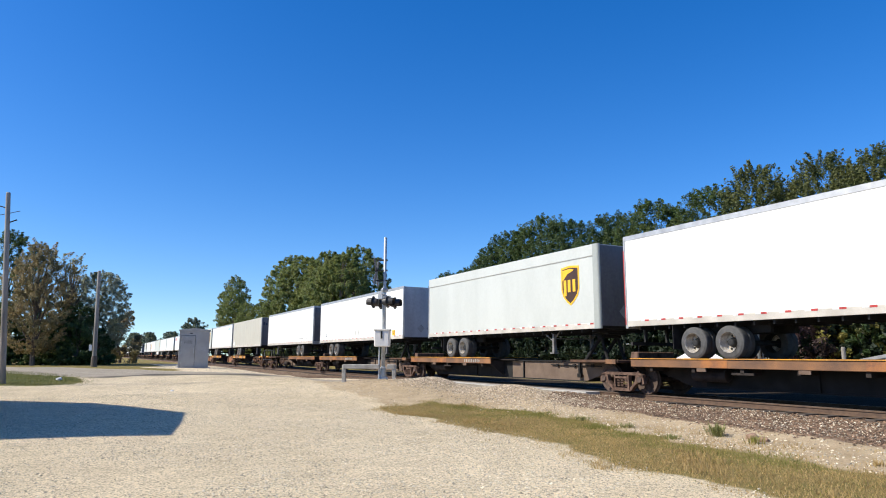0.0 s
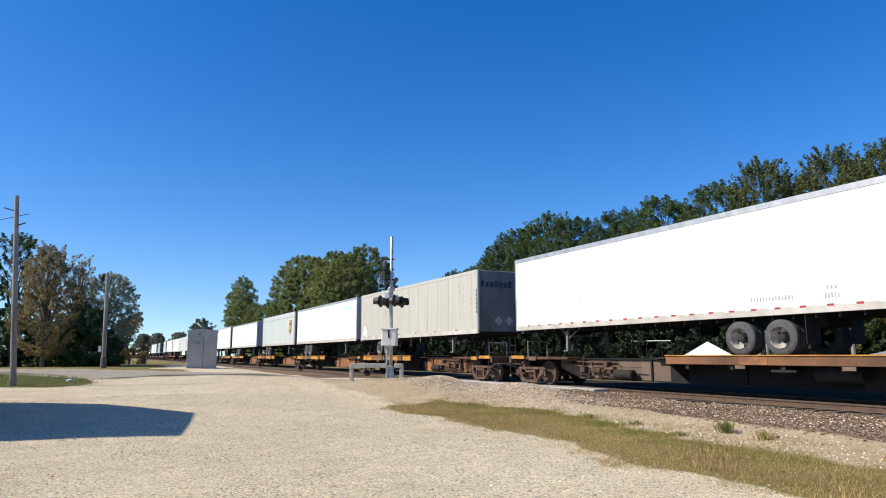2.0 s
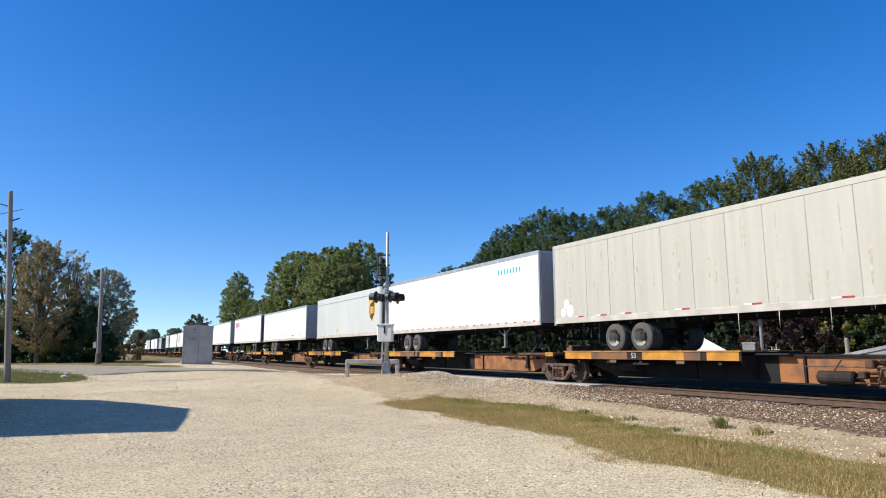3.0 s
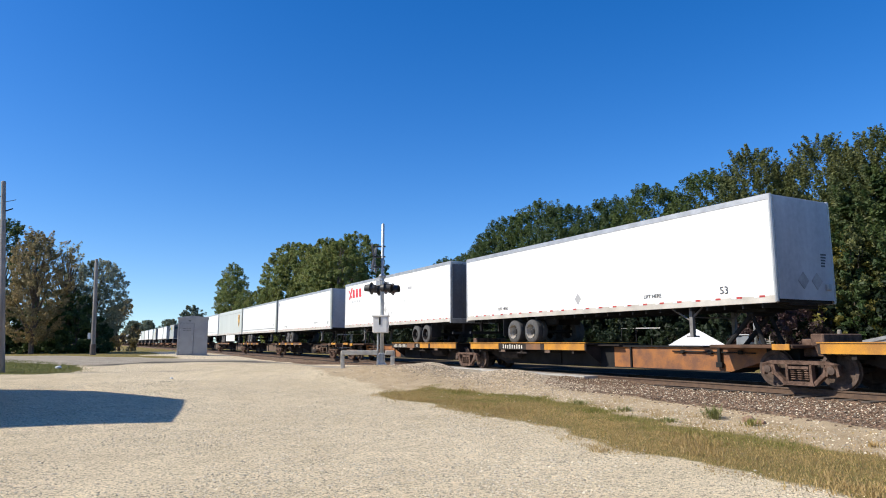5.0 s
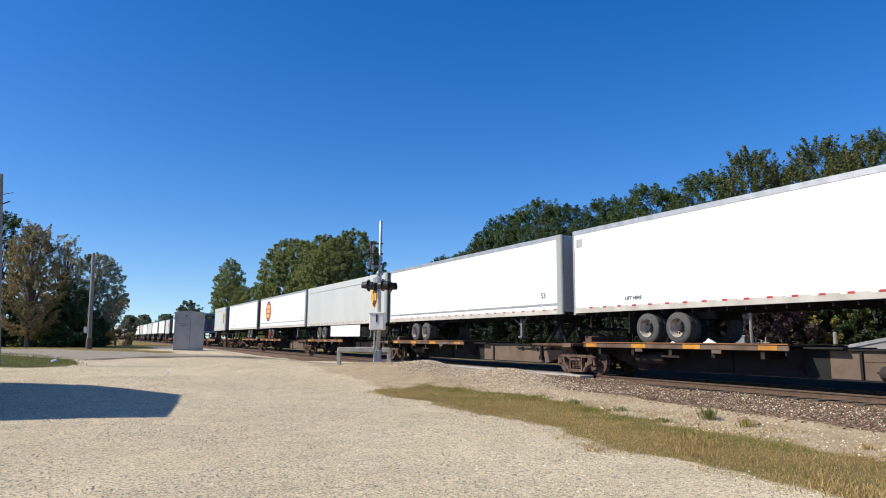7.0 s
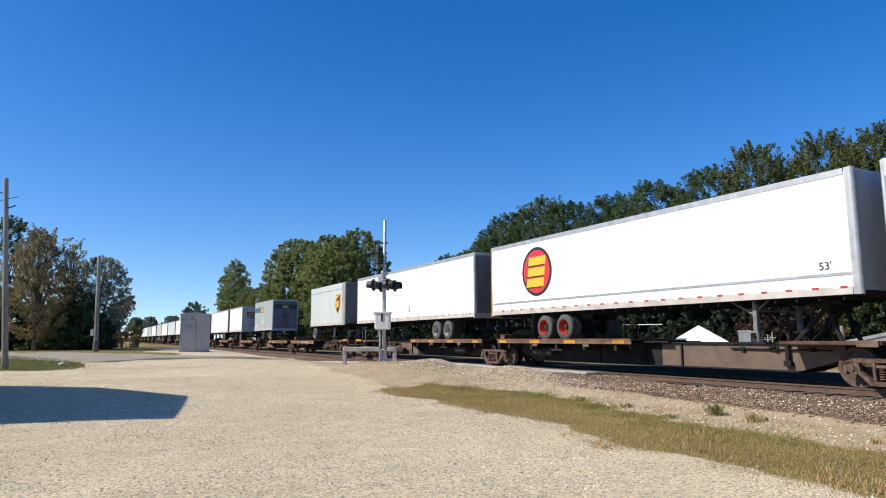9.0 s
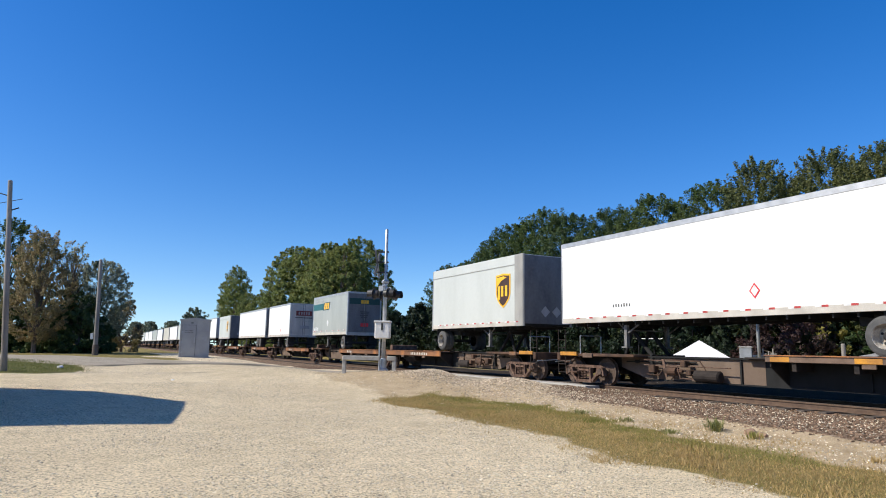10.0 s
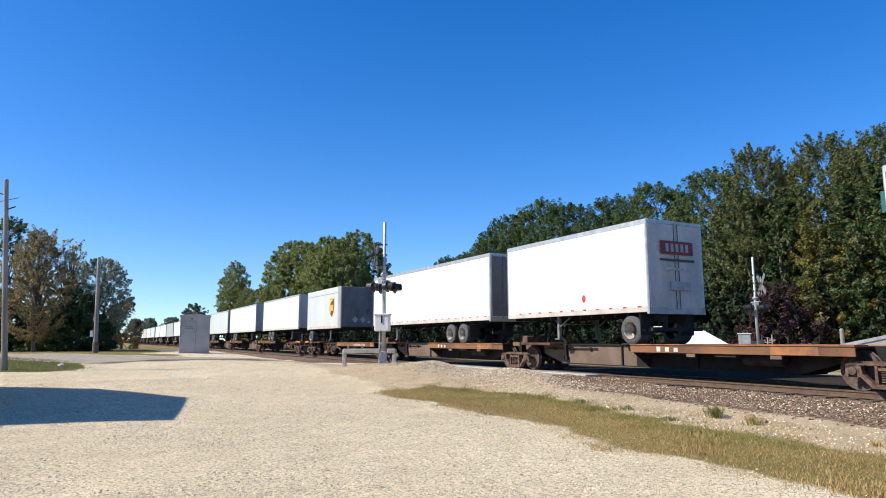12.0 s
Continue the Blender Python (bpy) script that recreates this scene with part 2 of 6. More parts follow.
def box(bm, x0, x1, y0, y1, z0, z1, bevel=0.0, index=0):
    vs = [bm.verts.new((x, y, z)) for z in (z0, z1) for y in (y0, y1) for x in (x0, x1)]
    fs = [bm.faces.new([vs[i] for i in f]) for f in ((0, 2, 3, 1), (4, 5, 7, 6), (0, 1, 5, 4), (2, 6, 7, 3), (0, 4, 6, 2), (1, 3, 7, 5))]
    for f in fs:
        f.material_index = index
    if bevel:
        bmesh.ops.bevel(bm, geom=list({e for f in fs for e in f.edges}), offset=bevel, segments=1, affect="EDGES", profile=0.5)
    return bm


def boxes(*dims, bevel=0.0):
    bm = bmesh.new()
    for d in dims:
        box(bm, *d, bevel=bevel)
    return bm


def revolve(bm, profile, axis="y", n=24, centre=(0, 0, 0), index=0, caps=True):
    """A turned body: profile rows of (radius, height along the axis)."""
    rings = []
    for r, h in profile:
        ring = []
        for k in range(n):
            a = 2 * math.pi * k / n
            u, w = r * math.cos(a), r * math.sin(a)
            v = {"y": (u, h, w), "z": (u, w, h), "x": (h, u, w)}[axis]
            ring.append(bm.verts.new(Vector(v) + Vector(centre)))
        rings.append(ring)
    for a, b in zip(rings, rings[1:]):
        for k in range(n):
            f = bm.faces.new((a[k], a[(k + 1) % n], b[(k + 1) % n], b[k]))
            f.material_index = index
    for ring in (rings[0], rings[-1]):
        if caps:
            f = bm.faces.new(ring)
            f.material_index = index
    bmesh.ops.recalc_face_normals(bm, faces=bm.faces[:])
    return bm


def tube(bm, a, b, r0, r1=None, n=8):
    a, b = Vector(a), Vector(b)
    r1 = r0 if r1 is None else r1
    q = (b - a).to_track_quat("Z", "Y").to_matrix()
    ra = [bm.verts.new(a + q @ Vector((r0 * math.cos(2 * math.pi * k / n), r0 * math.sin(2 * math.pi * k / n), 0))) for k in range(n)]
    rb = [bm.verts.new(b + q @ Vector((r1 * math.cos(2 * math.pi * k / n), r1 * math.sin(2 * math.pi * k / n), 0))) for k in range(n)]
    for k in range(n):
        bm.faces.new((ra[k], ra[(k + 1) % n], rb[(k + 1) % n], rb[k]))
    bm.faces.new(ra[::-1])
    bm.faces.new(rb)
    return bm


def prism(bm, outline, y0, y1, index=0):
    """An outline in x and z, thick from y0 to y1."""
    a = [bm.verts.new((x, y0, z)) for x, z in outline]
    b = [bm.verts.new((x, y1, z)) for x, z in outline]
    fs = [bm.faces.new(a), bm.faces.new(b[::-1])]
    for k in range(len(a)):
        fs.append(bm.faces.new((a[k], b[k], b[(k + 1) % len(a)], a[(k + 1) % len(a)])))
    for f in fs:
        f.material_index = index
    bmesh.ops.recalc_face_normals(bm, faces=fs)
    return bm


def text_mesh(name, words, size, mat, parent, m, depth=0.002):
    cu = bpy.data.curves.new("lettering", "FONT")
    cu.body, cu.size, cu.extrude, cu.align_x, cu.align_y = words, size, depth, "CENTER", "CENTER"
    tmp = bpy.data.objects.new("lettering", cu)
    me = bpy.data.meshes.new_from_object(tmp)
    bpy.data.objects.remove(tmp)
    me.name = name
    me.materials.clear()
    me.materials.append(mat)
    ob = new(name, me)
    ob.parent = parent
    ob.matrix_basis = m
    return ob


def smoothstep(a, b, x):
    u = np.clip((np.asarray(x, float) - a) / (b - a), 0, 1)
    return u * u * (3 - 2 * u)


def wobble(x, y, scale, seed=0.0):
    """A cheap smooth noise in -1..1 for whole arrays."""
    x, y = np.asarray(x, float) / scale, np.asarray(y, float) / scale
    return (np.sin(x * 1.7 + 1.3 * np.sin(y * 1.1 + seed) + seed) + np.sin(y * 1.9 + 1.7 * np.sin(x * 0.9 - seed) + 2 * seed)
            + 0.6 * np.sin(2.9 * x - 2.3 * y + 3 * seed) + 0.5 * np.sin(4.1 * y + 3.3 * x + seed)) / 3.1


# ---------------------------------------------------------------- ground
MAST_SQ, CABINET_SQ = (23.05, 9.7), (46.7, 5.95)
ROAD_A, ROAD_D = (-15.0, 37.8), (0.921, -0.390)


def road_off(x, y):
    return (x - ROAD_A[0]) * -ROAD_D[1] + (y - ROAD_A[1]) * ROAD_D[0]


def height(s, q):
    s, q = np.asarray(s, float), np.asarray(q, float)
    x, y = TD.x * s + TN.x * q, TD.y * s + TN.y * q
    lot = 0.80 * smoothstep(8, 48, s)
    low = 0.17 + 0.02 * wobble(s, q, 2.5, 1)
    w = smoothstep(7.5, 12.5, q)
    z = lot * (1 - w) + low * w
    z = np.where(q > 24, 0.17 + 0.5 * smoothstep(24, 40, q), z)
    z = z + 0.28 * np.exp(-((s - 30) / 6.0) ** 2 - ((q - 8) / 4.0) ** 2)             # crown of the road
    z = z + 0.50 * np.exp(-((s - 22.3) / 3.6) ** 2 - ((q - 9.9) / 2.2) ** 2)          # mound at the signal
    z = z + 0.30 * np.exp(-((s - 21.0) / 1.1) ** 2 - ((q - 11.0) / 0.85) ** 2)        # heap of stones beside the signal
    z = z + 0.46 * np.exp(-((s - 18.2) / 2.1) ** 2 - ((q - 12.5) / 1.1) ** 2)         # heap of stones along the crossing
    bank = 1 - smoothstep(2.0, 4.2, np.abs(q - TRACK_Q))
    z = np.where(bank > 0, np.maximum(z, 0.17 + (TRACK_Z - 0.38) * bank), z)
    off = road_off(x, y)
    ro = np.where(off < 0, np.maximum(-off - 1.3, 0), off)
    ramp = (1 - smoothstep(3.2, 6.0, ro)) * (1 - smoothstep(4.5, 11.0, np.abs(q - TRACK_Q)))
    inner = np.abs(q - TRACK_Q) < 1.5
    z = z * (1 - ramp) + (TRACK_Z - 0.05) * ramp
    z = np.where(inner, np.minimum(z, TRACK_Z - 0.14), z)
    return z + 0.018 * wobble(x, y, 1.6, 2) * (np.hypot(x, y) < 90) + 0.035 * wobble(x, y, 5.0, 3) * (1 - bank)


def axis_steps(lo, hi, fine, near_lo, near_hi, grow=1.22):
    mid = list(np.arange(near_lo, near_hi + 1e-6, fine))
    a, step = mid[-1], fine
    while a < hi:
        step *= grow
        a += step
        mid.append(a)
    a, step = mid[0], fine
    while a > lo:
        step *= grow
        a -= step
        mid.insert(0, a)
    return np.array(mid)


def island(s, q):
    """The grassed island beside the lot: below 1 inside."""
    return np.hypot((s - 35 + 1.1 * (q + 3)) / 6.2, (q + 6.5) / 6.3)


def strip_edges(s):
    """Near and far edge of the grass strip along the track."""
    return (np.interp(s, (-6, 4.3, 7.0, 10.8, 14.3, 16.7), (6.6, 6.9, 7.05, 7.7, 7.5, 7.2)),
            np.interp(s, (-6, 5.1, 7.3, 8.3, 11.0, 15.3, 17.6), (9.2, 9.3, 9.7, 9.6, 10.3, 10.6, 9.3)))


def ballast_edge(s):
    return np.interp(s, (-6, 6.3, 9.2, 12.7, 16.3, 18.5, 33, 36), (11.6, 11.7, 11.9, 12.8, 12.3, 14.2, 14.2, 12.6))


def zones(s, q, x, y):
    """Cover of the ground: grass, ballast, bare earth, road; and a strip darkened for the train's shade."""
    edge = wobble(s, q, 1.3, 5) * 0.3 + wobble(s, q, 0.45, 6) * 0.2
    lo, hi = strip_edges(s)
    grass = smoothstep(lo - 0.25, lo + 0.35, q + edge) * (1 - smoothstep(hi - 0.4, hi + 0.3, q + edge)) * (1 - smoothstep(17.2, 18.2, s + edge))
    off = road_off(x, y)
    off2 = off + 2.9 * (1 - smoothstep(-9, -1, x))     # the road bends as it leaves the crossing
    near = np.interp(x, (-16.5, -15.3, -14.7, -12.2, -8.4, -1.0, 4.0), (-7.5, -6.2, -4.6, -3.4, -4.5, -4.4, -5.0))    # edge of the road towards the lot
    half = 2.0 + smoothstep(-9, -1, x)
    isle = 1 - smoothstep(0.96, 1.04, island(s, q) + 0.08 * edge)
    verge = smoothstep(1.7, 2.3, off2 + 0.6 * edge) * (1 - smoothstep(3.6, 5.4, q + edge)) * smoothstep(2.6, 3.6, np.hypot(s - CABINET_SQ[0], q - CABINET_SQ[1]) + edge)
    far = smoothstep(24.5, 26, q + edge) + smoothstep(60, 70, np.hypot(x, y)) * (np.abs(q - TRACK_Q) > 7)
    road = (1 - smoothstep(half - 0.2, half + 0.2, off2 + 0.3 * edge)) * smoothstep(-0.25, 0.25, off - near + 0.3 * edge) * (1 - smoothstep(75, 80, np.hypot(x, y)))
    be = ballast_edge(s)
    ballast = np.where(q < TRACK_Q, smoothstep(be - 0.3, be + 0.3, q + 0.7 * edge), 1 - smoothstep(20.5, 21.3, q + 0.5 * edge))
    ballast = ballast * (1 - road)
    # dark strip from the near rail outwards, standing in for the train's shadow
    train_shade = smoothstep(16.35, 16.6, q) * (1 - smoothstep(24.5, 26.5, q + edge))
    rim = np.exp(-((off - near + 0.2 * edge) / 0.6) ** 2) * (1 - smoothstep(9, 11, q)) * (1 - smoothstep(-9, -6, x)) * smoothstep(-17, -15.5, x)
    earth = smoothstep(7.2, 8.2, q + edge) * (1 - smoothstep(20.5, 22, q)) * (1 - smoothstep(24, 28.5, s - 0.4 * (q - 8) + 1.5 * edge)) * (s > -40)
    grass = np.clip(np.maximum(np.maximum(grass, verge), np.maximum(isle, far)), 0, 1) * (1 - road)
    lawn = np.clip(isle, 0, 1)
    return grass, np.clip(ballast, 0, 1), np.clip(earth, 0, 1), road, rim, train_shade, lawn


def ground_material():
    m = bpy.data.materials.new("gravel_earth_and_grass")
    m.use_nodes = True
    nt = m.node_tree
    n, link = nt.nodes, nt.links.new
    b = n["Principled BSDF"]
    b.inputs["Roughness"].default_value = 0.95
    b.inputs["Specular IOR Level"].default_value = 0.15
    tc = n.new("ShaderNodeTexCoord")

    def noise_node(scale, detail=5, rough=0.6):
        t = n.new("ShaderNodeTexNoise")
        t.inputs["Scale"].default_value, t.inputs["Detail"].default_value, t.inputs["Roughness"].default_value = scale, detail, rough
        link(tc.outputs["Object"], t.inputs[0])
        return t.outputs[0]

    def ramp(fac, *stops):
        r = n.new("ShaderNodeValToRGB")
        e = r.color_ramp.elements
        while len(e) < len(stops):
            e.new(0.5)
        for k, (p, c) in enumerate(stops):
            e[k].position, e[k].color = p, (*c, 1)
        link(fac, r.inputs[0])
        return r.outputs[0]

    def mix(fac, a, c, kind="MIX"):
        x = n.new("ShaderNodeMixRGB")
        x.blend_type = kind
        if isinstance(fac, float):
            x.inputs[0].default_value = fac
        else:
            link(fac, x.inputs[0])
        link(a, x.inputs[1])
        link(c, x.inputs[2])
        return x.outputs[0]

    def attr(name):
        a = n.new("ShaderNodeAttribute")
        a.attribute_name = name
        return a.outputs["Fac"]

    def soft(fac, grain, lo=0.35, hi=0.65):
        """Breaks the border of a zone up with grain."""
        a = n.new("ShaderNodeMath")
        a.operation = "MULTIPLY_ADD"
        link(grain, a.inputs[0])
        a.inputs[1].default_value = 0.7
        link(fac, a.inputs[2])
        r = n.new("ShaderNodeMapRange")
        r.inputs[1].default_value, r.inputs[2].default_value = lo + 0.35, hi + 0.35
        link(a.outputs[0], r.inputs[0])
        return r.outputs[0]

    chips = n.new("ShaderNodeTexVoronoi")
    chips.inputs["Scale"].default_value = 52
    link(tc.outputs["Object"], chips.inputs[0])
    coarse = n.new("ShaderNodeTexVoronoi")
    coarse.inputs["Scale"].default_value = 22
    link(tc.outputs["Object"], coarse.inputs[0])
    big, mid, grain = noise_node(0.16, 4), noise_node(1.4, 6), noise_node(60, 3)
    lot = mix(0.45, ramp(big, (0.3, (0.51, 0.425, 0.285)), (0.7, (0.73, 0.63, 0.455))), ramp(mid, (0.3, (0.49, 0.41, 0.28)), (0.7, (0.74, 0.64, 0.465))))
    tone = n.new("ShaderNodeSeparateColor")
    link(chips.outputs["Color"], tone.inputs[0])
    lot = mix(0.62, lot, ramp(tone.outputs[0], (0.0, (0.06, 0.052, 0.042)), (0.12, (0.36, 0.33, 0.285)), (0.34, (1.08, 1.03, 0.935)), (1.0, (1.72, 1.65, 1.49))), "MULTIPLY")
    tone2 = n.new("ShaderNodeSeparateColor")
    link(coarse.outputs["Color"], tone2.inputs[0])
    stones = ramp(tone2.outputs[0], (0.0, (0.07, 0.046, 0.03)), (0.55, (0.20, 0.13, 0.08)), (0.85, (0.29, 0.195, 0.13)), (1.0, (0.50, 0.43, 0.34)))
    soil = mix(0.25, ramp(mid, (0.3, (0.355, 0.25, 0.14)), (0.7, (0.55, 0.42, 0.26))), lot)
    turf = mix(0.5, ramp(mid, (0.3, (0.19, 0.170, 0.050)), (0.55, (0.30, 0.225, 0.080)), (0.75, (0.38, 0.275, 0.110))), ramp(grain, (0.3, (0.13, 0.12, 0.03)), (0.7, (0.26, 0.195, 0.065))))
    tarred = mix(0.25, ramp(mid, (0.3, (0.25, 0.225, 0.19)), (0.7, (0.36, 0.32, 0.265))), lot)
    colour = mix(soft(attr("earth"), mid), lot, soil)
    colour = mix(soft(attr("ballast"), grain), colour, stones)
    colour = mix(attr("road"), colour, tarred)
    # shadow of the train painted into the ground colour
    colour = mix(attr("train_shade"), colour, ramp(mid, (0.3, (0.030, 0.023, 0.017)), (0.7, (0.058, 0.044, 0.031))))
    colour = mix(attr("rim"), colour, ramp(mid, (0.3, (0.05, 0.046, 0.04)), (0.7, (0.10, 0.09, 0.075))))
    turf = mix(attr("lawn"), turf, ramp(mid, (0.3, (0.09, 0.10, 0.028)), (0.55, (0.135, 0.135, 0.04)), (0.8, (0.21, 0.175, 0.065))))
    colour = mix(soft(attr("grass"), mid), colour, turf)
    link(colour, b.inputs["Base Color"])
    bp = n.new("ShaderNodeBump")
    bp.inputs["Strength"].default_value, bp.inputs["Distance"].default_value = 0.9, 0.03
    link(chips.outputs["Distance"], bp.inputs["Height"])
    bp2 = n.new("ShaderNodeBump")
    bp2.inputs["Strength"].default_value, bp2.inputs["Distance"].default_value = 0.35, 0.05
    link(mid, bp2.inputs["Height"])
    link(bp.outputs[0], bp2.inputs["Normal"])
    link(bp2.outputs[0], b.inputs["Normal"])
    return m


def make_ground():
    sa = axis_steps(-2500, 3000, 0.3, -4, 56)
    qa = axis_steps(-2500, 2500, 0.3, -14, 32)
    S, Q = np.meshgrid(sa, qa, indexing="ij")
    X, Y = TD.x * S + TN.x * Q, TD.y * S + TN.y * Q
    Z = height(S, Q)
    nq = len(qa)
    idx = np.arange(len(sa) * nq).reshape(len(sa), nq)
    faces = np.stack([idx[:-1, :-1], idx[:-1, 1:], idx[1:, 1:], idx[1:, :-1]], -1).reshape(-1, 4)
    me = bpy.data.meshes.new("ground")
    me.from_pydata(np.stack([X, Y, Z], -1).reshape(-1, 3).tolist(), [], faces.tolist())
    if me.polygons[0].normal.z < 0:
        me.flip_normals()
    me.polygons.foreach_set("use_smooth", [True] * len(me.polygons))
    for name, values in zip(("grass", "ballast", "earth", "road", "rim", "train_shade", "lawn"), zones(S, Q, X, Y)):
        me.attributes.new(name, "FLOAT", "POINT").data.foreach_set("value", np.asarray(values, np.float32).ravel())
    me.materials.append(ground_material())
    return tagged(new("ground", me), "pale gravel lot with dry grass strip, bare earth and ballast", "ground", kind="structure")


make_ground()


# ---------------------------------------------------------------- track
def make_track():
    lo, hi = -60.0, 760.0
    track = tagged(new("railway_track"), "single railway track of rusty rails on dark timber ties", "railway track", kind="structure")
    track.matrix_world = pose(*at(0, TRACK_Q, TRACK_Z), 0, 0, ALONG)
    outline = ((-0.07, -0.17), (0.07, -0.17), (0.07, -0.155), (0.012, -0.13), (0.012, -0.05), (0.036, -0.04), (0.036, -0.004), (-0.036, -0.004), (-0.036, -0.04), (-0.012, -0.05), (-0.012, -0.13), (-0.07, -0.155))
    for side in (1, -1):
        bm = bmesh.new()
        a = [bm.verts.new((lo, side * 0.755 + y, z)) for y, z in outline]
        b = [bm.verts.new((hi, side * 0.755 + y, z)) for y, z in outline]
        for k in range(len(a)):
            bm.faces.new((a[k], b[k], b[(k + 1) % len(a)], a[(k + 1) % len(a)]))
        bmesh.ops.recalc_face_normals(bm, faces=bm.faces[:])
        rail = part("rail", bm, RAIL_SIDE, track, "rusty steel rail")
        part("rail_head", boxes((lo, hi, side * 0.755 - 0.032, side * 0.755 + 0.032, -0.006, 0.0)), RAIL_TOP, rail, "bright worn running surface")
    bm = bmesh.new()
    box(bm, -0.115, 0.115, -1.3, 1.3, -0.34, -0.168, bevel=0.01)
    tie = part("tie", bm, TIE, track)
    for k in range(230):
        s = -6 + 0.55 * k
        o = tie if k == 0 else tie.copy()
        if k:
            scene.collection.objects.link(o)
            o.parent = track
        o.matrix_basis = pose(s, random.uniform(-0.03, 0.03), random.uniform(-0.008, 0.004), 0, 0, random.uniform(-0.8, 0.8))
    # inner and far panels coloured dark to imitate shade beneath the train
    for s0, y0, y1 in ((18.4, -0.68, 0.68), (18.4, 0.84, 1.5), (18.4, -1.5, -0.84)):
        part("crossing_panel", boxes((s0, s0 + 11.6, y0, y1, -0.16, -0.012), bevel=0.01), CONCRETE if y0 > 0.5 else SHADED_PANEL, track, "worn concrete crossing panel" if y0 > 0.5 else "crossing panel darkened for the train's shade")


make_track()


# ---------------------------------------------------------------- rail cars
WHEEL_R = 0.4826
WHEELSETS = []  # wheelsets and their place along the truck
MOVERS = []     # things of the train and their place at the clip's start


def wheelset_mesh():
    bm = bmesh.new()
    for side in (1, -1):
        y = side * 0.755
        prof = [(0.05, 0.07), (0.13, 0.07), (0.15, 0.02), (0.36, 0.015), (0.395, 0.055), (0.478, 0.055), (0.483, -0.035), (0.510, -0.045), (0.508, -0.07), (0.41, -0.075), (0.36, -0.03), (0.15, -0.05), (0.05, -0.07)]
        revolve(bm, [(r, y + side * h) for r, h in prof], "y", 22)
    revolve(bm, [(0.075, -1.06), (0.075, 1.06)], "y", 12)
    for side in (1, -1):
        revolve(bm, [(0.03, side * 1.17), (0.1, side * 1.165), (0.1, side * 1.09), (0.08, side * 1.06)], "y", 12)
    return bm


def side_frame_mesh(side):
    """Cast frame: slim top chord, sloping legs to a low spring seat, open triangles between."""
    bm = bmesh.new()
    y0, y1 = side * 0.99, side * 1.13
    prism(bm, ((-1.04, 0.64), (-0.78, 0.71), (0.78, 0.71), (1.04, 0.64), (1.06, 0.54), (0.74, 0.615), (-0.74, 0.615), (-1.06, 0.54)), y0, y1)
    for f in (1, -1):
        prism(bm, tuple((f * x, z) for x, z in ((1.05, 0.63), (1.09, 0.36), (1.01, 0.33), (0.985, 0.46), (0.80, 0.46), (0.775, 0.33), (0.715, 0.36), (0.735, 0.63))), y0, y1)
        prism(bm, tuple((f * x, z) for x, z in ((0.775, 0.50), (0.735, 0.36), (0.45, 0.10), (0.32, 0.09), (0.32, 0.17), (0.40, 0.185), (0.655, 0.42), (0.70, 0.62))), y0, y1)
        prism(bm, tuple((f * x, z) for x, z in ((0.305, 0.64), (0.365, 0.64), (0.375, 0.16), (0.295, 0.16))), y0, y1)
    prism(bm, ((-0.44, 0.09), (0.44, 0.09), (0.40, 0.19), (-0.40, 0.19)), y0 - side * 0.03, y1 + side * 0.03)
    bmesh.ops.scale(bm, vec=(0.955, 1, 1), verts=bm.verts[:])
    return bm


def spring_mesh(side):
    bm = bmesh.new()
    for x in (-0.18, 0.0, 0.18):
        for k in range(5):
            revolve(bm, [(0.055, 0.225 + 0.055 * k), (0.08, 0.24 + 0.055 * k), (0.055, 0.265 + 0.055 * k)], "z", 8, (x, side * 1.05, 0), caps=False)
    box(bm, -0.27, 0.27, side * 1.05 - 0.09, side * 1.05 + 0.09, 0.50, 0.57)
    return bm


def make_truck(parent, x):
    truck = part("truck", boxes((-0.2, 0.2, -1.0, 1.0, 0.42, 0.64), (-0.28, 0.28, -0.3, 0.3, 0.60, 0.74), (-0.75, 0.75, -0.06, 0.06, 0.42, 0.5), bevel=0.02), GRIME, parent, "grimy two-axle freight truck")
    truck.matrix_basis = pose(x, 0, TRACK_Z - RAIL_Z)
    for side in (1, -1):
        part("side_frame", side_frame_mesh(side), TRUCK_RUST, truck, "rusty cast side frame")
        part("spring_nest", spring_mesh(side), TRUCK_RUST, truck)
    for dx in (-0.85, 0.85):
        w = part("wheelset", wheelset_mesh(), WHEEL_STEEL, truck, "steel wheels on an axle", smooth=False)
        w.matrix_basis = pose(dx, 0, WHEEL_R)
        WHEELSETS.append((w, dx))
        for side in (1, -1):
            part("brake_shoe", boxes((dx * 0.42 - 0.05, dx * 0.42 + 0.05, side * 0.7, side * 0.82, 0.32, 0.6), bevel=0.015), GRIME, truck)
    return truck


def bars(name, parent, mat, x0, z0, width, rise, n, y, label=""):
    """Unreadable lettering as upright bars on a side wall that faces +y."""
    bm = bmesh.new()
    step = width / n
    for k in range(n):
        h = rise * (0.8 + 0.2 * ((k * 7) % 3) / 2)
        box(bm, x0 + k * step, x0 + k * step + step * 0.45, y, y + 0.004, z0, z0 + h)
    return tagged(part(name, bm, mat, parent, label), kind="stuff")


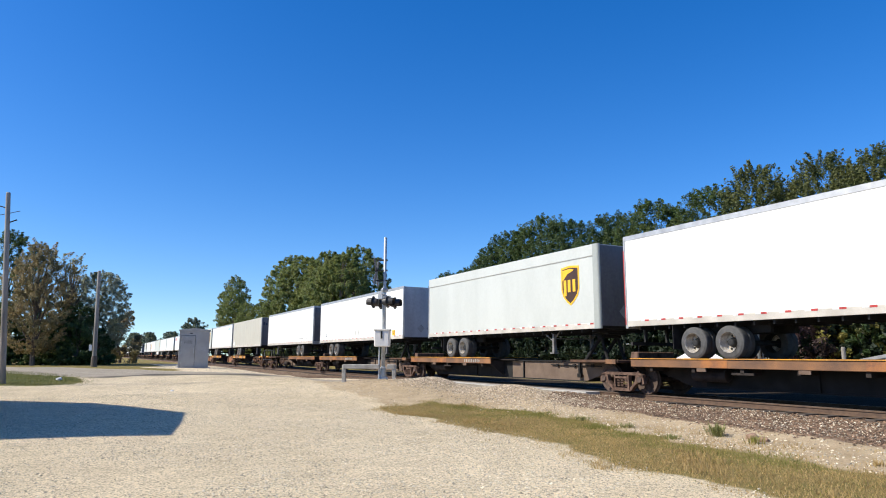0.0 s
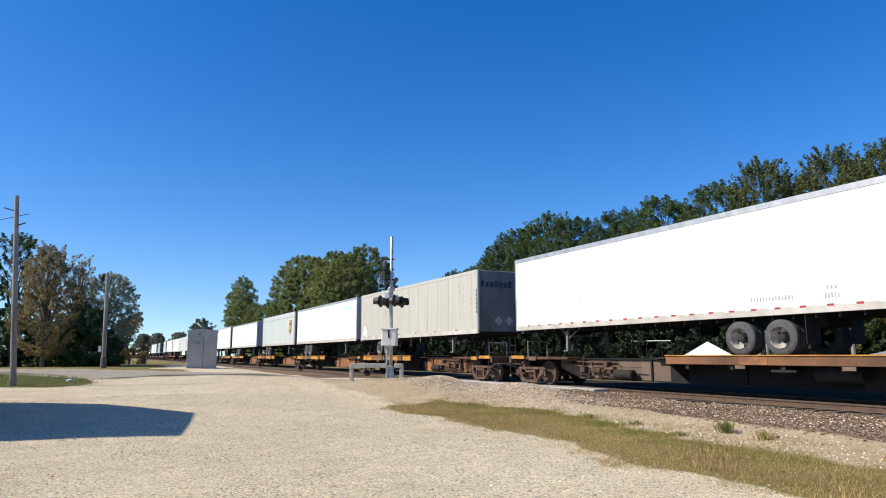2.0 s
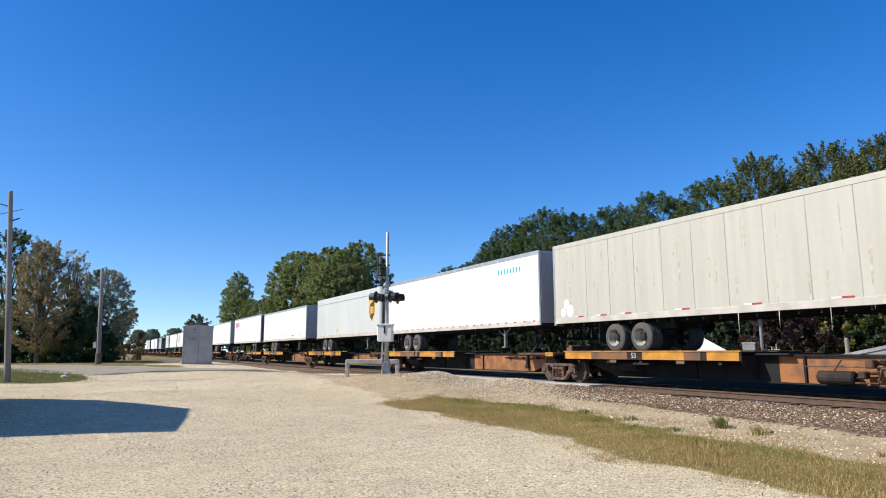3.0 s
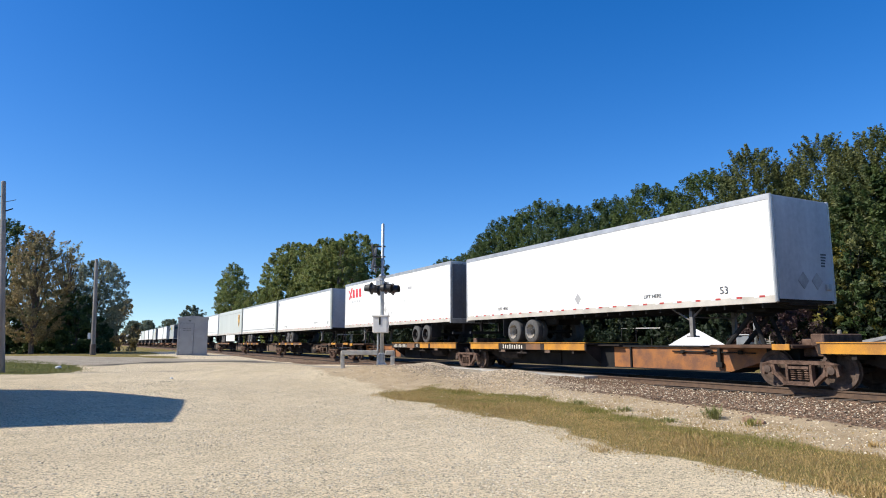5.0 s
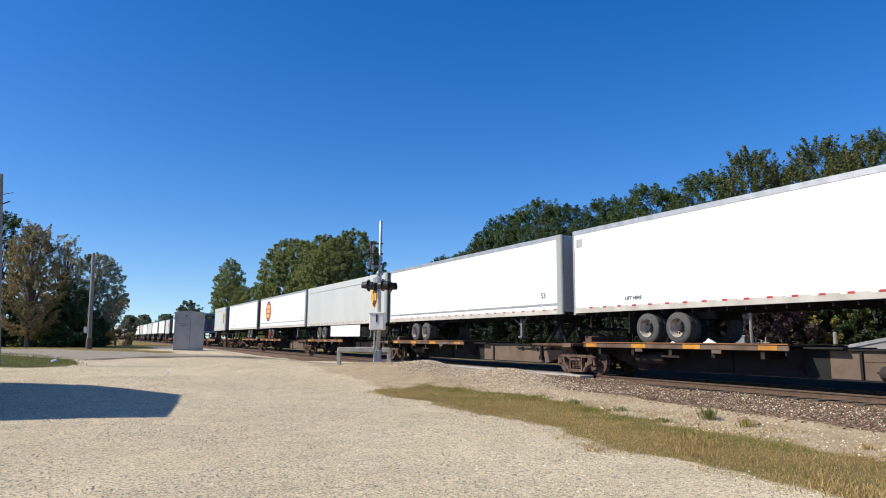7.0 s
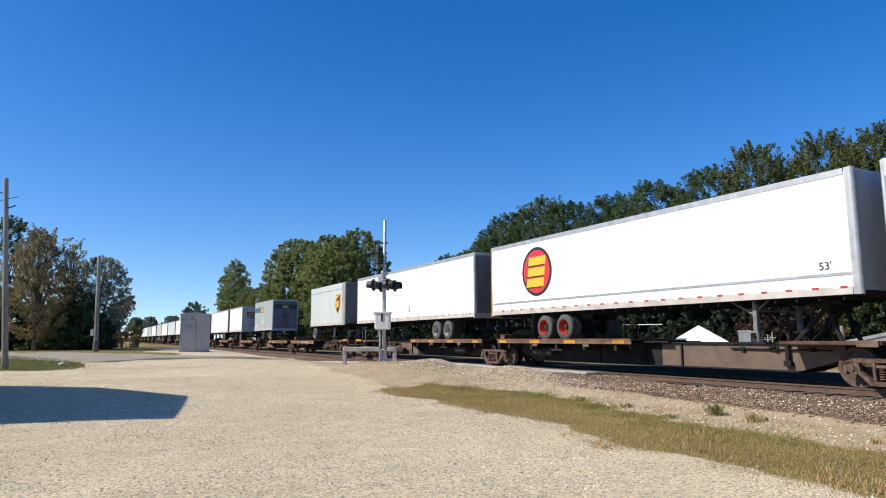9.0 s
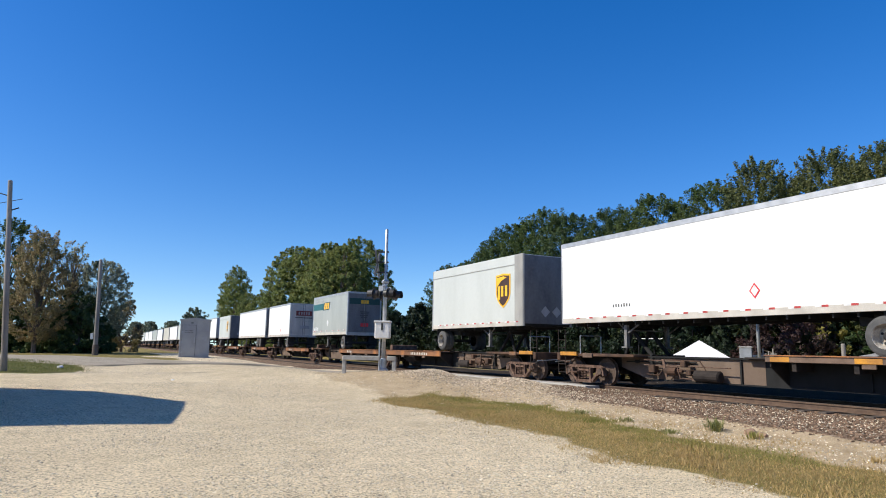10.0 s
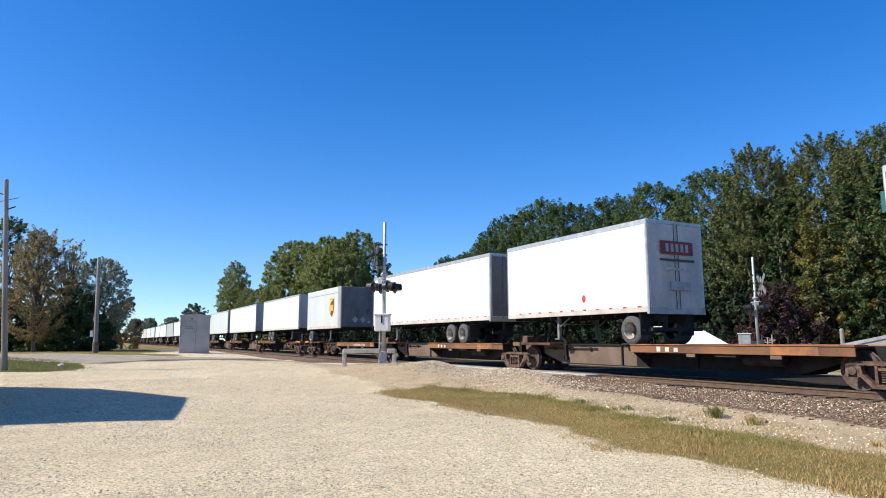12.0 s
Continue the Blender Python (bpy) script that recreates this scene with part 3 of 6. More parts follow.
def brake_rigging(parent, f, x0):
    """Reservoirs, pipes, valve and levers along the sill of a platform at the end of a car; x0 is where they begin."""
    for y in (0.78, -0.78):
        side = math.copysign(1, y)
        part("air_reservoir", revolve(bmesh.new(), [(0.12, -0.46), (0.17, -0.42), (0.17, 0.42), (0.12, 0.46)], "x", 14, (f * (x0 + 2.6), y, 0.44)), GRIME, parent, "grimy air reservoir", smooth=False)
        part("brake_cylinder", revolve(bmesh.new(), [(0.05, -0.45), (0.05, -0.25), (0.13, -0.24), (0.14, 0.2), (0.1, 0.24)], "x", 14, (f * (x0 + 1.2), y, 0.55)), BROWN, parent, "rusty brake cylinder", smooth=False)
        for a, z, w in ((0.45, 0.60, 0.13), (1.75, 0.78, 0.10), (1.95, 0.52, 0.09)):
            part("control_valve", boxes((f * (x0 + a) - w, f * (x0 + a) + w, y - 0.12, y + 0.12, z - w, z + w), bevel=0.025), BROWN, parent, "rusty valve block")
        runs = (((0.0, 0.88), (0.9, 0.86), (1.1, 0.72), (3.4, 0.70)), ((0.2, 0.42), (0.7, 0.40), (0.9, 0.62), (1.9, 0.60), (2.1, 0.44)), ((0.1, 0.72), (1.5, 0.68), (1.6, 0.34), (2.2, 0.33)), ((1.0, 0.90), (2.4, 0.88), (2.6, 0.62)))
        for k, run in enumerate(runs):
            bm = bmesh.new()
            for (a, za), (b, zb) in zip(run, run[1:]):
                tube(bm, (f * (x0 + a), y + side * 0.03 * k, za), (f * (x0 + b), y + side * 0.03 * k, zb), 0.018, n=6)
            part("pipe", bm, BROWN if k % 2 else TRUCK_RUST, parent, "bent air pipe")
        part("lever", prism(bmesh.new(), [(f * (x0 + 0.9), 0.92), (f * (x0 + 1.0), 0.92), (f * (x0 + 1.12), 0.36), (f * (x0 + 1.04), 0.36)], y + side * 0.08, y + side * 0.11), TRUCK_RUST, parent, "flat brake lever")


def make_spine_unit(s_lo, s_hi, flip, paint, sill, first, last, patches):
    """One platform of an articulated car between its trucks; the wheel deck lies at the far end, or the near one when flipped."""
    L = s_hi - s_lo
    f = -1 if flip else 1
    h = L / 2
    car = tagged(new("spine_car"), patches["label"], "rail car", "platforms of the freight train")
    sx = lambda a, b: (min(f * a, f * b), max(f * a, f * b))
    ext = 1.35
    lo, hi = -h - (ext if first else -0.35), h + (ext if last else -0.35)
    outline = [(lo, 0.60), (-h + 1.35, 0.60), (-h + 2.5, 0.24), (h - 2.5, 0.24), (h - 1.35, 0.60), (hi, 0.60), (hi, 0.98), (lo, 0.98)]
    # black puts the deck's shade into the sill colour; exposed ends stay brown
    spine = part("centre_sill", prism(bmesh.new(), outline, -0.5, 0.5), BLACK_AND_SHADE, car, "deep centre sill coloured black for the deck's shade")
    # hitch end in its sunlit colour, deck end darkened for shade
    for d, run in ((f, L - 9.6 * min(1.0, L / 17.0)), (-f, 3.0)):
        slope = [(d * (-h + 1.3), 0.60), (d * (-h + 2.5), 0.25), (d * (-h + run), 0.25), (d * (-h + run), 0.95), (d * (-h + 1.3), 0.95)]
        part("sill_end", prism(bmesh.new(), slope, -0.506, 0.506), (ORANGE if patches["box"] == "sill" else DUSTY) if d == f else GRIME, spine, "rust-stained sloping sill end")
        if d == f:
            part("train_pipe", tube(bmesh.new(), (d * (-h + 1.6), 0.56, 0.80), (d * (-h + 4.6), 0.56, 0.83), 0.022, n=6), BLACK_AND_SHADE, spine, "thin dark brake pipe")
            for k in range(3):
                x = d * (-h + 2.1 + 1.05 * k)
                part("pipe_clamp", boxes((x - 0.07, x + 0.07, 0.5, 0.6, 0.76, 0.87), bevel=0.015), BLACK_AND_SHADE, spine, "dark pipe clamp")
    part("hand_lever", boxes((f * (-h + 2.8) - 0.055, f * (-h + 2.8) + 0.055, 0.54, 0.62, 0.50, 0.95), (f * (-h + 2.8) - 0.11, f * (-h + 2.8) + 0.11, 0.54, 0.63, 0.37, 0.52), bevel=0.01), BLACK_AND_SHADE, spine, "dark hanging lever")
    if first or last:
        brake_rigging(spine, f, -h + 2.6)
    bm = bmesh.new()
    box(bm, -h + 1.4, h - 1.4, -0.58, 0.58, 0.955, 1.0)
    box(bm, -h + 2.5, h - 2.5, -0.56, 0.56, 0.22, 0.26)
    part("flange", bm, BLACK_AND_SHADE, spine)
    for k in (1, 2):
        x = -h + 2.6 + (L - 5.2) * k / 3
        part("stiffener", boxes((x - 0.03, x + 0.03, 0.5, 0.56, 0.25, 0.955)), BLACK_AND_SHADE, spine)
    # wheel deck
    d0, d1 = h - 0.65, h - 9.0 * min(1.0, L / 17.0)
    a, b = sx(d0, d1)
    deck = part("wheel_deck", boxes((a, b, -1.27, 1.27, 1.03, 1.075)), GRIME, car, "dusty steel wheel deck")
    deck.matrix_basis = pose(0, 0, -patches["drop"])
    for side in (1, -1):
        y0, y1 = sorted((side * 1.25, side * 1.30))
        part("side_sill", boxes((a, b, y0, y1, patches["depth"], 1.075), bevel=0.012), sill, deck, patches["sill"])
        part("sill_flange", boxes((a, b, min(side * 1.22, side * 1.33), max(side * 1.22, side * 1.33), 1.08, 1.11)), patches["flange"], deck, "worn bright top flange")
        for u in (0.28, 0.66):
            x = a + (b - a) * u
            part("sill_tag", boxes((x - 0.16, x + 0.16, y0 + 0.005, y1 - 0.005, patches["depth"] - 0.10, patches["depth"] - 0.002)), TAN, deck, "small hanging plate")
        for x, d in ((a + 0.1, 1), (b - 0.1, -1)):
            ys = sorted((side * 0.52, side * 1.24))
            bm = bmesh.new()
            quad = [(ys[0], 0.30), (ys[1], 0.80), (ys[1], 0.96), (ys[0], 0.96)] if side > 0 else [(ys[0], 0.80), (ys[1], 0.30), (ys[1], 0.96), (ys[0], 0.96)]
            for dx in (0.0, d * 0.04):
                for yy, zz in quad:
                    bm.verts.new((x + dx, yy, zz))
            bm.verts.ensure_lookup_table()
            v = bm.verts
            for loop in ((0, 1, 2, 3), (7, 6, 5, 4), (0, 4, 5, 1), (1, 5, 6, 2), (2, 6, 7, 3), (3, 7, 4, 0)):
                bm.faces.new([v[i] for i in loop])
            bmesh.ops.recalc_face_normals(bm, faces=bm.faces[:])
            part("outrigger", bm, GRIME, deck, "dark tapered deck bracket")
    for k in range(5):
        x = a + (b - a) * (k + 0.5) / 5
        part("cross_bearer", boxes((x - 0.06, x + 0.06, -1.24, 1.24, 0.70, 1.025 - patches["drop"])), GRIME, car)
    rng = random.Random(int(s_lo * 10))
    n = rng.randint(0, 2)
    for p0, p1, tone, words in patches["panels"][n % len(patches["panels"])]:
        x0, x1 = a + p0 * (b - a), a + p1 * (b - a)
        if tone is not None:
            part("paint_panel", boxes((x0, x1, 1.302, 1.307, patches["depth"] + 0.015, 1.06)), tone, deck, "worn orange paint panel")
        if isinstance(words, str):
            text_mesh("lettering", words, 0.24, SCAR, deck, Matrix.Translation(((x0 + x1) / 2, 1.3085, 0.945)) @ pose(0, 0, 0, 90, 0, 180))
        elif words:
            bars("reporting_mark", deck, patches["ink"], x0 + 0.1, patches["depth"] + 0.045, x1 - x0 - 0.2, 0.985 - patches["depth"], words, 1.3085, "pale lettering bars")
    for side in (1, -1):
        part("deck_step", boxes(((a + b) / 2 - 0.35, (a + b) / 2 + 0.35, min(side * 0.9, side * 1.24), max(side * 0.9, side * 1.24), 0.66, 0.72)), GRIME, car)
    c1 = -h + 6.9 * min(1.0, L / 17.0)
    # walkway between box and deck
    w0, w1 = sx(c1, d1)
    part("running_board", boxes((w0, w1, -0.75, 0.75, 0.985, 1.03)), GRIME, car)
    # hitch
    e0, e1 = sx(-h + 0.35 - (ext if (first and not flip) or (last and flip) else 0.3), -h + 2.6)
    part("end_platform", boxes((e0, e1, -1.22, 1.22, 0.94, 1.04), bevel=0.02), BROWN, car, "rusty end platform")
    e2, e3 = sx(-h + 0.1, -h + 0.6)
    part("platform_edge", boxes((e2, e3, 1.225, 1.27, 0.90, 1.06), bevel=0.01), paint, car, "orange platform edge")
    xk = f * (-h + 1.75)
    hitch = part("hitch", boxes((xk - 0.45, xk + 0.45, -0.45, 0.45, 1.95, 2.06), (xk - 0.12, xk + 0.12, -0.5, 0.5, 1.85, 1.96), bevel=0.02), BLACK_AND_SHADE, car, "raised fifth-wheel hitch")
    for side in (1, -1):
        bm = tube(bmesh.new(), (xk, side * 0.4, 1.9), (xk + f * 0.9, side * 0.4, 1.0), 0.07)
        part("strut", tube(bm, (xk, side * 0.4, 1.9), (xk - f * 0.35, side * 0.4, 1.0), 0.06), BLACK_AND_SHADE, hitch)
    # brake gear under the deck
    xm = f * (h - 3.4)
    bm = revolve(bmesh.new(), [(0.18, -0.6), (0.2, -0.55), (0.2, 0.55), (0.18, 0.6)], "x", 14, (xm, 0.75, 0.62))
    part("air_reservoir", bm, GRIME, car)
    # coupling ends
    for is_end, x, d in ((first, lo, -1), (last, hi, 1)):
        if is_end:
            part("coupler", boxes((min(x, x + d * 0.62), max(x, x + d * 0.62), -0.14, 0.14, 0.70, 0.98), (min(x + d * 0.45, x + d * 0.68), max(x + d * 0.45, x + d * 0.68), -0.22, 0.22, 0.66, 1.0), bevel=0.03), TRUCK_RUST, car, "rusty knuckle coupler")
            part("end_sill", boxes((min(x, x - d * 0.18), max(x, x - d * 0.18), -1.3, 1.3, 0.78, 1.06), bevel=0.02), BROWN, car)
            e4, e5 = sorted((x - d * 0.2, x - d * 1.15))
            part("end_step", boxes((e4, e5, 1.24, 1.31, 0.96, 1.10), bevel=0.012), YELLOW_DECK, car, "orange end step edge")
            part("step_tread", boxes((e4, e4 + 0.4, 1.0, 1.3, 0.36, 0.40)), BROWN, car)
            part("release_lever", tube(bmesh.new(), (x + d * 0.12, 0.1, 0.78), (x + d * 0.12, 1.28, 0.72), 0.016, n=6), GALV, car, "thin uncoupling lever")
            for side in (1, -1):
                bm = bmesh.new()
                y = side * 1.22
                tube(bm, (x, y, 0.3), (x, y, 1.95 if side > 0 else 1.06), 0.018, n=6)
                tube(bm, (x - d * 0.42, y, 0.3), (x - d * 0.42, y, 1.95 if side > 0 else 1.06), 0.018, n=6)
                for k in range(5 if side > 0 else 3):
                    tube(bm, (x, y, 0.34 + 0.3 * k), (x - d * 0.42, y, 0.34 + 0.3 * k), 0.014, n=6)
                part("ladder", bm, GRIME, car)
            bm = tube(bmesh.new(), (x - d * 0.9, 0.9, 1.04), (x - d * 0.9, 0.9, 1.7), 0.02, n=6)
            tube(bm, (x - d * 0.9, 0.9, 1.7), (x - d * 0.9, -0.1, 1.7), 0.02, n=6)
            tube(bm, (x - d * 0.9, -0.1, 1.04), (x - d * 0.9, -0.1, 1.7), 0.02, n=6)
            part("handrail", bm, GALV, car, "grey handrail")
    if not first:
        part("articulation", boxes((-h - 0.4, -h + 0.4, -0.3, 0.3, 0.72, 1.2), (-h - 0.55, -h - 0.2, -0.85, 0.85, 1.0, 1.32), bevel=0.03), TRUCK_RUST, car, "rusty articulated joint")
    make_truck(car, h)
    if first:
        make_truck(car, -h)
    car["place"] = (s_lo + s_hi) / 2
    MOVERS.append((car, (s_lo + s_hi) / 2, RAIL_Z))
    return car


# ---------------------------------------------------------------- trailers
FLOOR, TOP = 1.03, 4.09


def make_wheel(parent, x, side, rim):
    y_out = side * 1.24
    prof = [(0.30, 0.0), (0.44, 0.02), (0.50, 0.05), (0.515, 0.09), (0.515, 0.22), (0.49, 0.265), (0.49, 0.30), (0.515, 0.34), (0.515, 0.47), (0.50, 0.52), (0.44, 0.55), (0.30, 0.56)]
    bm = revolve(bmesh.new(), [(0.94 * r, -side * d) for r, d in prof], "y", 30, caps=False)
    tyre = part("wheel", bm, RUBBER, parent, "dual black tyre", smooth=False)
    tyre.matrix_basis = pose(x, y_out, 0.455)
    rp = [(0.292, -0.012), (0.285, 0.0), (0.275, 0.07), (0.262, 0.25), (0.14, 0.23)]
    disc_rim = part("rim", revolve(bmesh.new(), [(r, -side * d) for r, d in rp], "y", 24, caps=False), rim, tyre, "steel disc rim")
    part("hub", revolve(bmesh.new(), [(0.15, -side * 0.225), (0.115, -side * 0.21), (0.10, -side * 0.09), (0.06, -side * 0.07), (0.001, -side * 0.07)], "y", 18), DARK, disc_rim, "dark greasy hub")
    for k in range(5):
        a = 2 * math.pi * (k + x % 1) / 5
        part("hand_hole", revolve(bmesh.new(), [(0.036, -side * 0.226), (0.036, -side * 0.233)], "y", 8, (0.195 * math.cos(a), 0, 0.195 * math.sin(a))), DARK, disc_rim)
    return tyre


def make_trailer(s_lo, s_hi, flip, skin, label, axles=2, rim=RIM, tail=None, top=TOP, tape=True, band=False, nose=None, nose_w=0.30, skirt=2.7, doors=None):
    """A semi-trailer: wheels towards the far end, or towards the near end when flipped. Local z = 0 is the deck."""
    L = s_hi - s_lo
    f = -1 if flip else 1
    h = L / 2
    t = tagged(new("semi_trailer"), label, "trailer", "trailers on the freight train")
    bm = bmesh.new()
    n0, n1 = (0.2 if nose is not None and f > 0 else 0.02), (0.2 if nose is not None and f < 0 else 0.02)
    box(bm, -h + n0, h - n1, -1.29, 1.29, FLOOR + 0.16, top - 0.09)
    body = part("body", bm, skin, t)
    part("roof", boxes((-h + 0.03, h - 0.03, -1.27, 1.27, top - 0.088, top - 0.02), bevel=0.02), ALU, t, "grey aluminium roof")
    for side in (1, -1):
        y0, y1 = sorted((side * 1.26, side * 1.302))
        part("top_rail", boxes((-h + n0 + 0.03, h - n1 - 0.03, y0, y1, top - 0.17 if not band else top - 0.42, top), bevel=0.01), skin if band or skin is WHITE_OLD else ALU, t, "aluminium top rail")
        if band:
            part("band_joint", boxes((-h + 0.1, h - 0.1, min(side * 1.295, side * 1.304), max(side * 1.295, side * 1.304), top - 0.445, top - 0.42)), CORNER, t, "grey joint under the top band")
        part("bottom_rail", boxes((-h + n0 + 0.03, h - n1 - 0.03, y0, y1, FLOOR, FLOOR + 0.2), bevel=0.008), BOTTOM_RAIL, t, "dusty pale bottom rail")
    # corner posts, doors and nose
    for x in (-h, h):
        for side in (1, -1):
            y0, y1 = sorted((side * 1.2, side * 1.306))
            w = 0.12 if (x * f > 0) else (0.62 if axles == 1 else nose_w) if nose is not None else 0.10
            x0, x1 = sorted((x, x - math.copysign(w, x)))
            post = tail if (x * f > 0 and tail) else nose if (x * f < 0 and nose) else ALU
            if x * f < 0 and nose is not None:
                ring = [(x1 if x < 0 else x0, side * 1.2), (x1 if x < 0 else x0, side * 1.306)]
                ring += [(x + f * 0.1 * (1 - math.sin(a)), side * (1.206 + 0.1 * math.cos(a))) for a in (math.pi * k / 12 for k in range(7))] + [(x, side * 1.2)]
                bm = bmesh.new()
                low_ring, high_ring = [bm.verts.new((u, v, FLOOR)) for u, v in ring], [bm.verts.new((u, v, top)) for u, v in ring]
                bm.faces.new(low_ring)
                bm.faces.new(high_ring[::-1])
                for k in range(len(ring)):
                    bm.faces.new((low_ring[k], high_ring[k], high_ring[(k + 1) % len(ring)], low_ring[(k + 1) % len(ring)]))
                bmesh.ops.recalc_face_normals(bm, faces=bm.faces[:])
                part("corner_post", bm, post, t, "rounded nose corner post")
            else:
                part("corner_post", boxes((x0, x1, y0, y1, FLOOR, top), bevel=0.03), post, t)
    xr = f * h
    for side in (1, -1):
        a, b = sorted((side * 0.02, side * 1.19))
        door = part("door", boxes((min(xr, xr - f * 0.05), max(xr, xr - f * 0.05), a, b, FLOOR + 0.18, top - 0.14), bevel=0.01), doors or NOSE, t, "rear door in grey darkened for shade")
        bm = bmesh.new()
        for y in ((0.30, 0.62) if axles == 2 else (0.08,)):
            tube(bm, (xr + f * 0.03, side * y, FLOOR + 0.1), (xr + f * 0.03, side * y, top - 0.1), 0.017, n=6)
            box(bm, *sorted((xr + f * 0.02, xr + f * 0.06)), side * y - 0.1, side * y + 0.1, FLOOR + 0.95, FLOOR + 1.0)
        tagged(part("lock_rod", bm, NOSE, door, "grey lock rods"), kind="stuff")
    part("rear_sill", boxes((min(xr, xr - f * 0.12), max(xr, xr - f * 0.12), -1.3, 1.3, FLOOR - 0.06, FLOOR + 0.16), bevel=0.01), tail or ALU, t)
    part("header", boxes((min(xr, xr - f * 0.1), max(xr, xr - f * 0.1), -1.2, 1.2, top - 0.13, top), bevel=0.01), tail or ALU, t)
    guard = boxes((xr - f * 0.09 - 0.05, xr - f * 0.09 + 0.05, -1.15, 1.15, 0.42, 0.53), (xr - f * 0.09 - 0.04, xr - f * 0.09 + 0.04, -0.55, -0.45, 0.5, FLOOR), (xr - f * 0.09 - 0.04, xr - f * 0.09 + 0.04, 0.45, 0.55, 0.5, FLOOR))
    part("rear_guard", guard, DARK, t)
    xn = -f * h
    # end face coloured darker than the sides in place of shade
    part("nose_panel", boxes((min(xn, xn + f * 0.03), max(xn, xn + f * 0.03), -1.19, 1.19, FLOOR + 0.1, top - 0.05)), NOSE if band or skin is WHITE_OLD else NOSE_PALE, t, "nose panel greyed for the shade on this end")
    face = lambda d0, d1: sorted((xn - f * d0, xn - f * d1))
    for y in (0.15, -0.45):
        x0, x1 = face(0.001, 0.012)
        bm = boxes((x0, x1, -0.17, 0.17, -0.17, 0.17), bevel=0.01)
        bmesh.ops.rotate(bm, cent=(xn, 0, 0), matrix=Matrix.Rotation(radians(45), 3, "X"), verts=bm.verts[:])
        bmesh.ops.translate(bm, vec=(0, y, FLOOR + 0.62), verts=bm.verts[:])
        part("placard_holder", bm, PALE_MARK, t, "grimy diamond placard holder")
    x0, x1 = face(0.001, 0.09)
    part("brake_coupling", boxes((x0, x1, -0.98, -0.80, FLOOR + 0.38, FLOOR + 0.56), bevel=0.02), GALV, t, "small grey hose coupling box")
    x0, x1 = face(0.001, 0.004)
    bm = bmesh.new()
    for k in range(5):
        box(bm, x0, x1, -0.95 + 0.02 * k, -0.70, FLOOR + 1.35 - 0.08 * k, FLOOR + 1.40 - 0.08 * k)
    tagged(part("lettering", bm, INK, t, "dark lettering bars"), kind="stuff")
    # floor frame, kingpin plate
    bm = boxes((-h + 0.1, h - 0.1, -1.24, 1.24, FLOOR + 0.02, FLOOR + 0.158))
    x = -h + 0.5
    while x < h - 0.4:
        box(bm, x, x + 0.05, -1.2, 1.2, FLOOR - 0.11, FLOOR + 0.03)
        x += 0.6
    part("floor_frame", bm, DARK, t, "dark floor frame with cross members")
    a, b = sorted((xn + f * 0.15, xn + f * 1.9))
    part("kingpin_plate", boxes((a, b, -0.6, 0.6, FLOOR - 0.03, FLOOR + 0.03)), DARK, t)
    # running gear
    x1 = f * (h - skirt)
    xs = [x1] if axles == 1 else [x1, x1 - f * 1.245]
    a, b = min(xs) - 0.9, max(xs) + 0.9
    part("slider_frame", boxes((a, b, -0.62, -0.48, 0.72, FLOOR), (a, b, 0.48, 0.62, 0.72, FLOOR), bevel=0.01), DARK, t)
    for x in xs:
        part("axle", tube(bmesh.new(), (x, -1.0, 0.455), (x, 1.0, 0.455), 0.075), DARK, t)
        for side in (1, -1):
            make_wheel(t, x, side, rim)
    xf = f * (h - 0.5) if axles == 1 else max(xs, key=lambda v: f * v) + f * 0.75
    for side in (1, -1):
        y0, y1 = sorted((side * 0.66, side * 1.24))
        part("mud_flap", boxes((xf - 0.01, xf + 0.01, y0, y1, 0.28, FLOOR)), DARK, t)
    # landing legs
    xl = f * (-h + 3.1)
    for side in (1, -1):
        bm = boxes((xl - 0.06, xl + 0.06, side * 0.95 - 0.06, side * 0.95 + 0.06, 0.20, FLOOR), (xl - 0.13, xl + 0.13, side * 0.95 - 0.13, side * 0.95 + 0.13, 0.15, 0.20))
        tube(bm, (xl, side * 0.95, 0.62), (xl + f * 0.75, side * 0.95, FLOOR), 0.03, n=6)
        tube(bm, (xl, side * 0.95, 0.72), (xl - f * 0.4, side * 0.95, FLOOR), 0.03, n=6)
        part("landing_leg", bm, LEG, t, "dull grey landing leg")
    part("leg_brace", tube(bmesh.new(), (xl, -0.9, 0.75), (xl, 0.9, 0.75), 0.025, n=6), LEG, t)
    if tape:
        red, white = bmesh.new(), bmesh.new()
        n = int(L / 0.72)
        for k in range(n):
            x = -h + 0.35 + k * (L - 0.7) / n
            box(red, x, x + 0.17, 1.303, 1.306, FLOOR + 0.155, FLOOR + 0.21)
            box(white, x + 0.18, x + 0.34, 1.303, 1.306, FLOOR + 0.155, FLOOR + 0.21)
        tagged(part("reflector_tape", red, RED, t, "red reflective tape"), kind="stuff")
        tagged(part("pale_tape", white, REFLECT, t), kind="stuff")
    MOVERS.append((t, (s_lo + s_hi) / 2, RAIL_Z + (1.01 if 244 < s_lo < 320 else 1.11)))
    return t


def disc(bm, x, z, rx, rz, y0, y1, n=36):
    return prism(bm, [(x + rx * math.cos(2 * math.pi * k / n), z + rz * math.sin(2 * math.pi * k / n)) for k in range(n)], y0, y1)


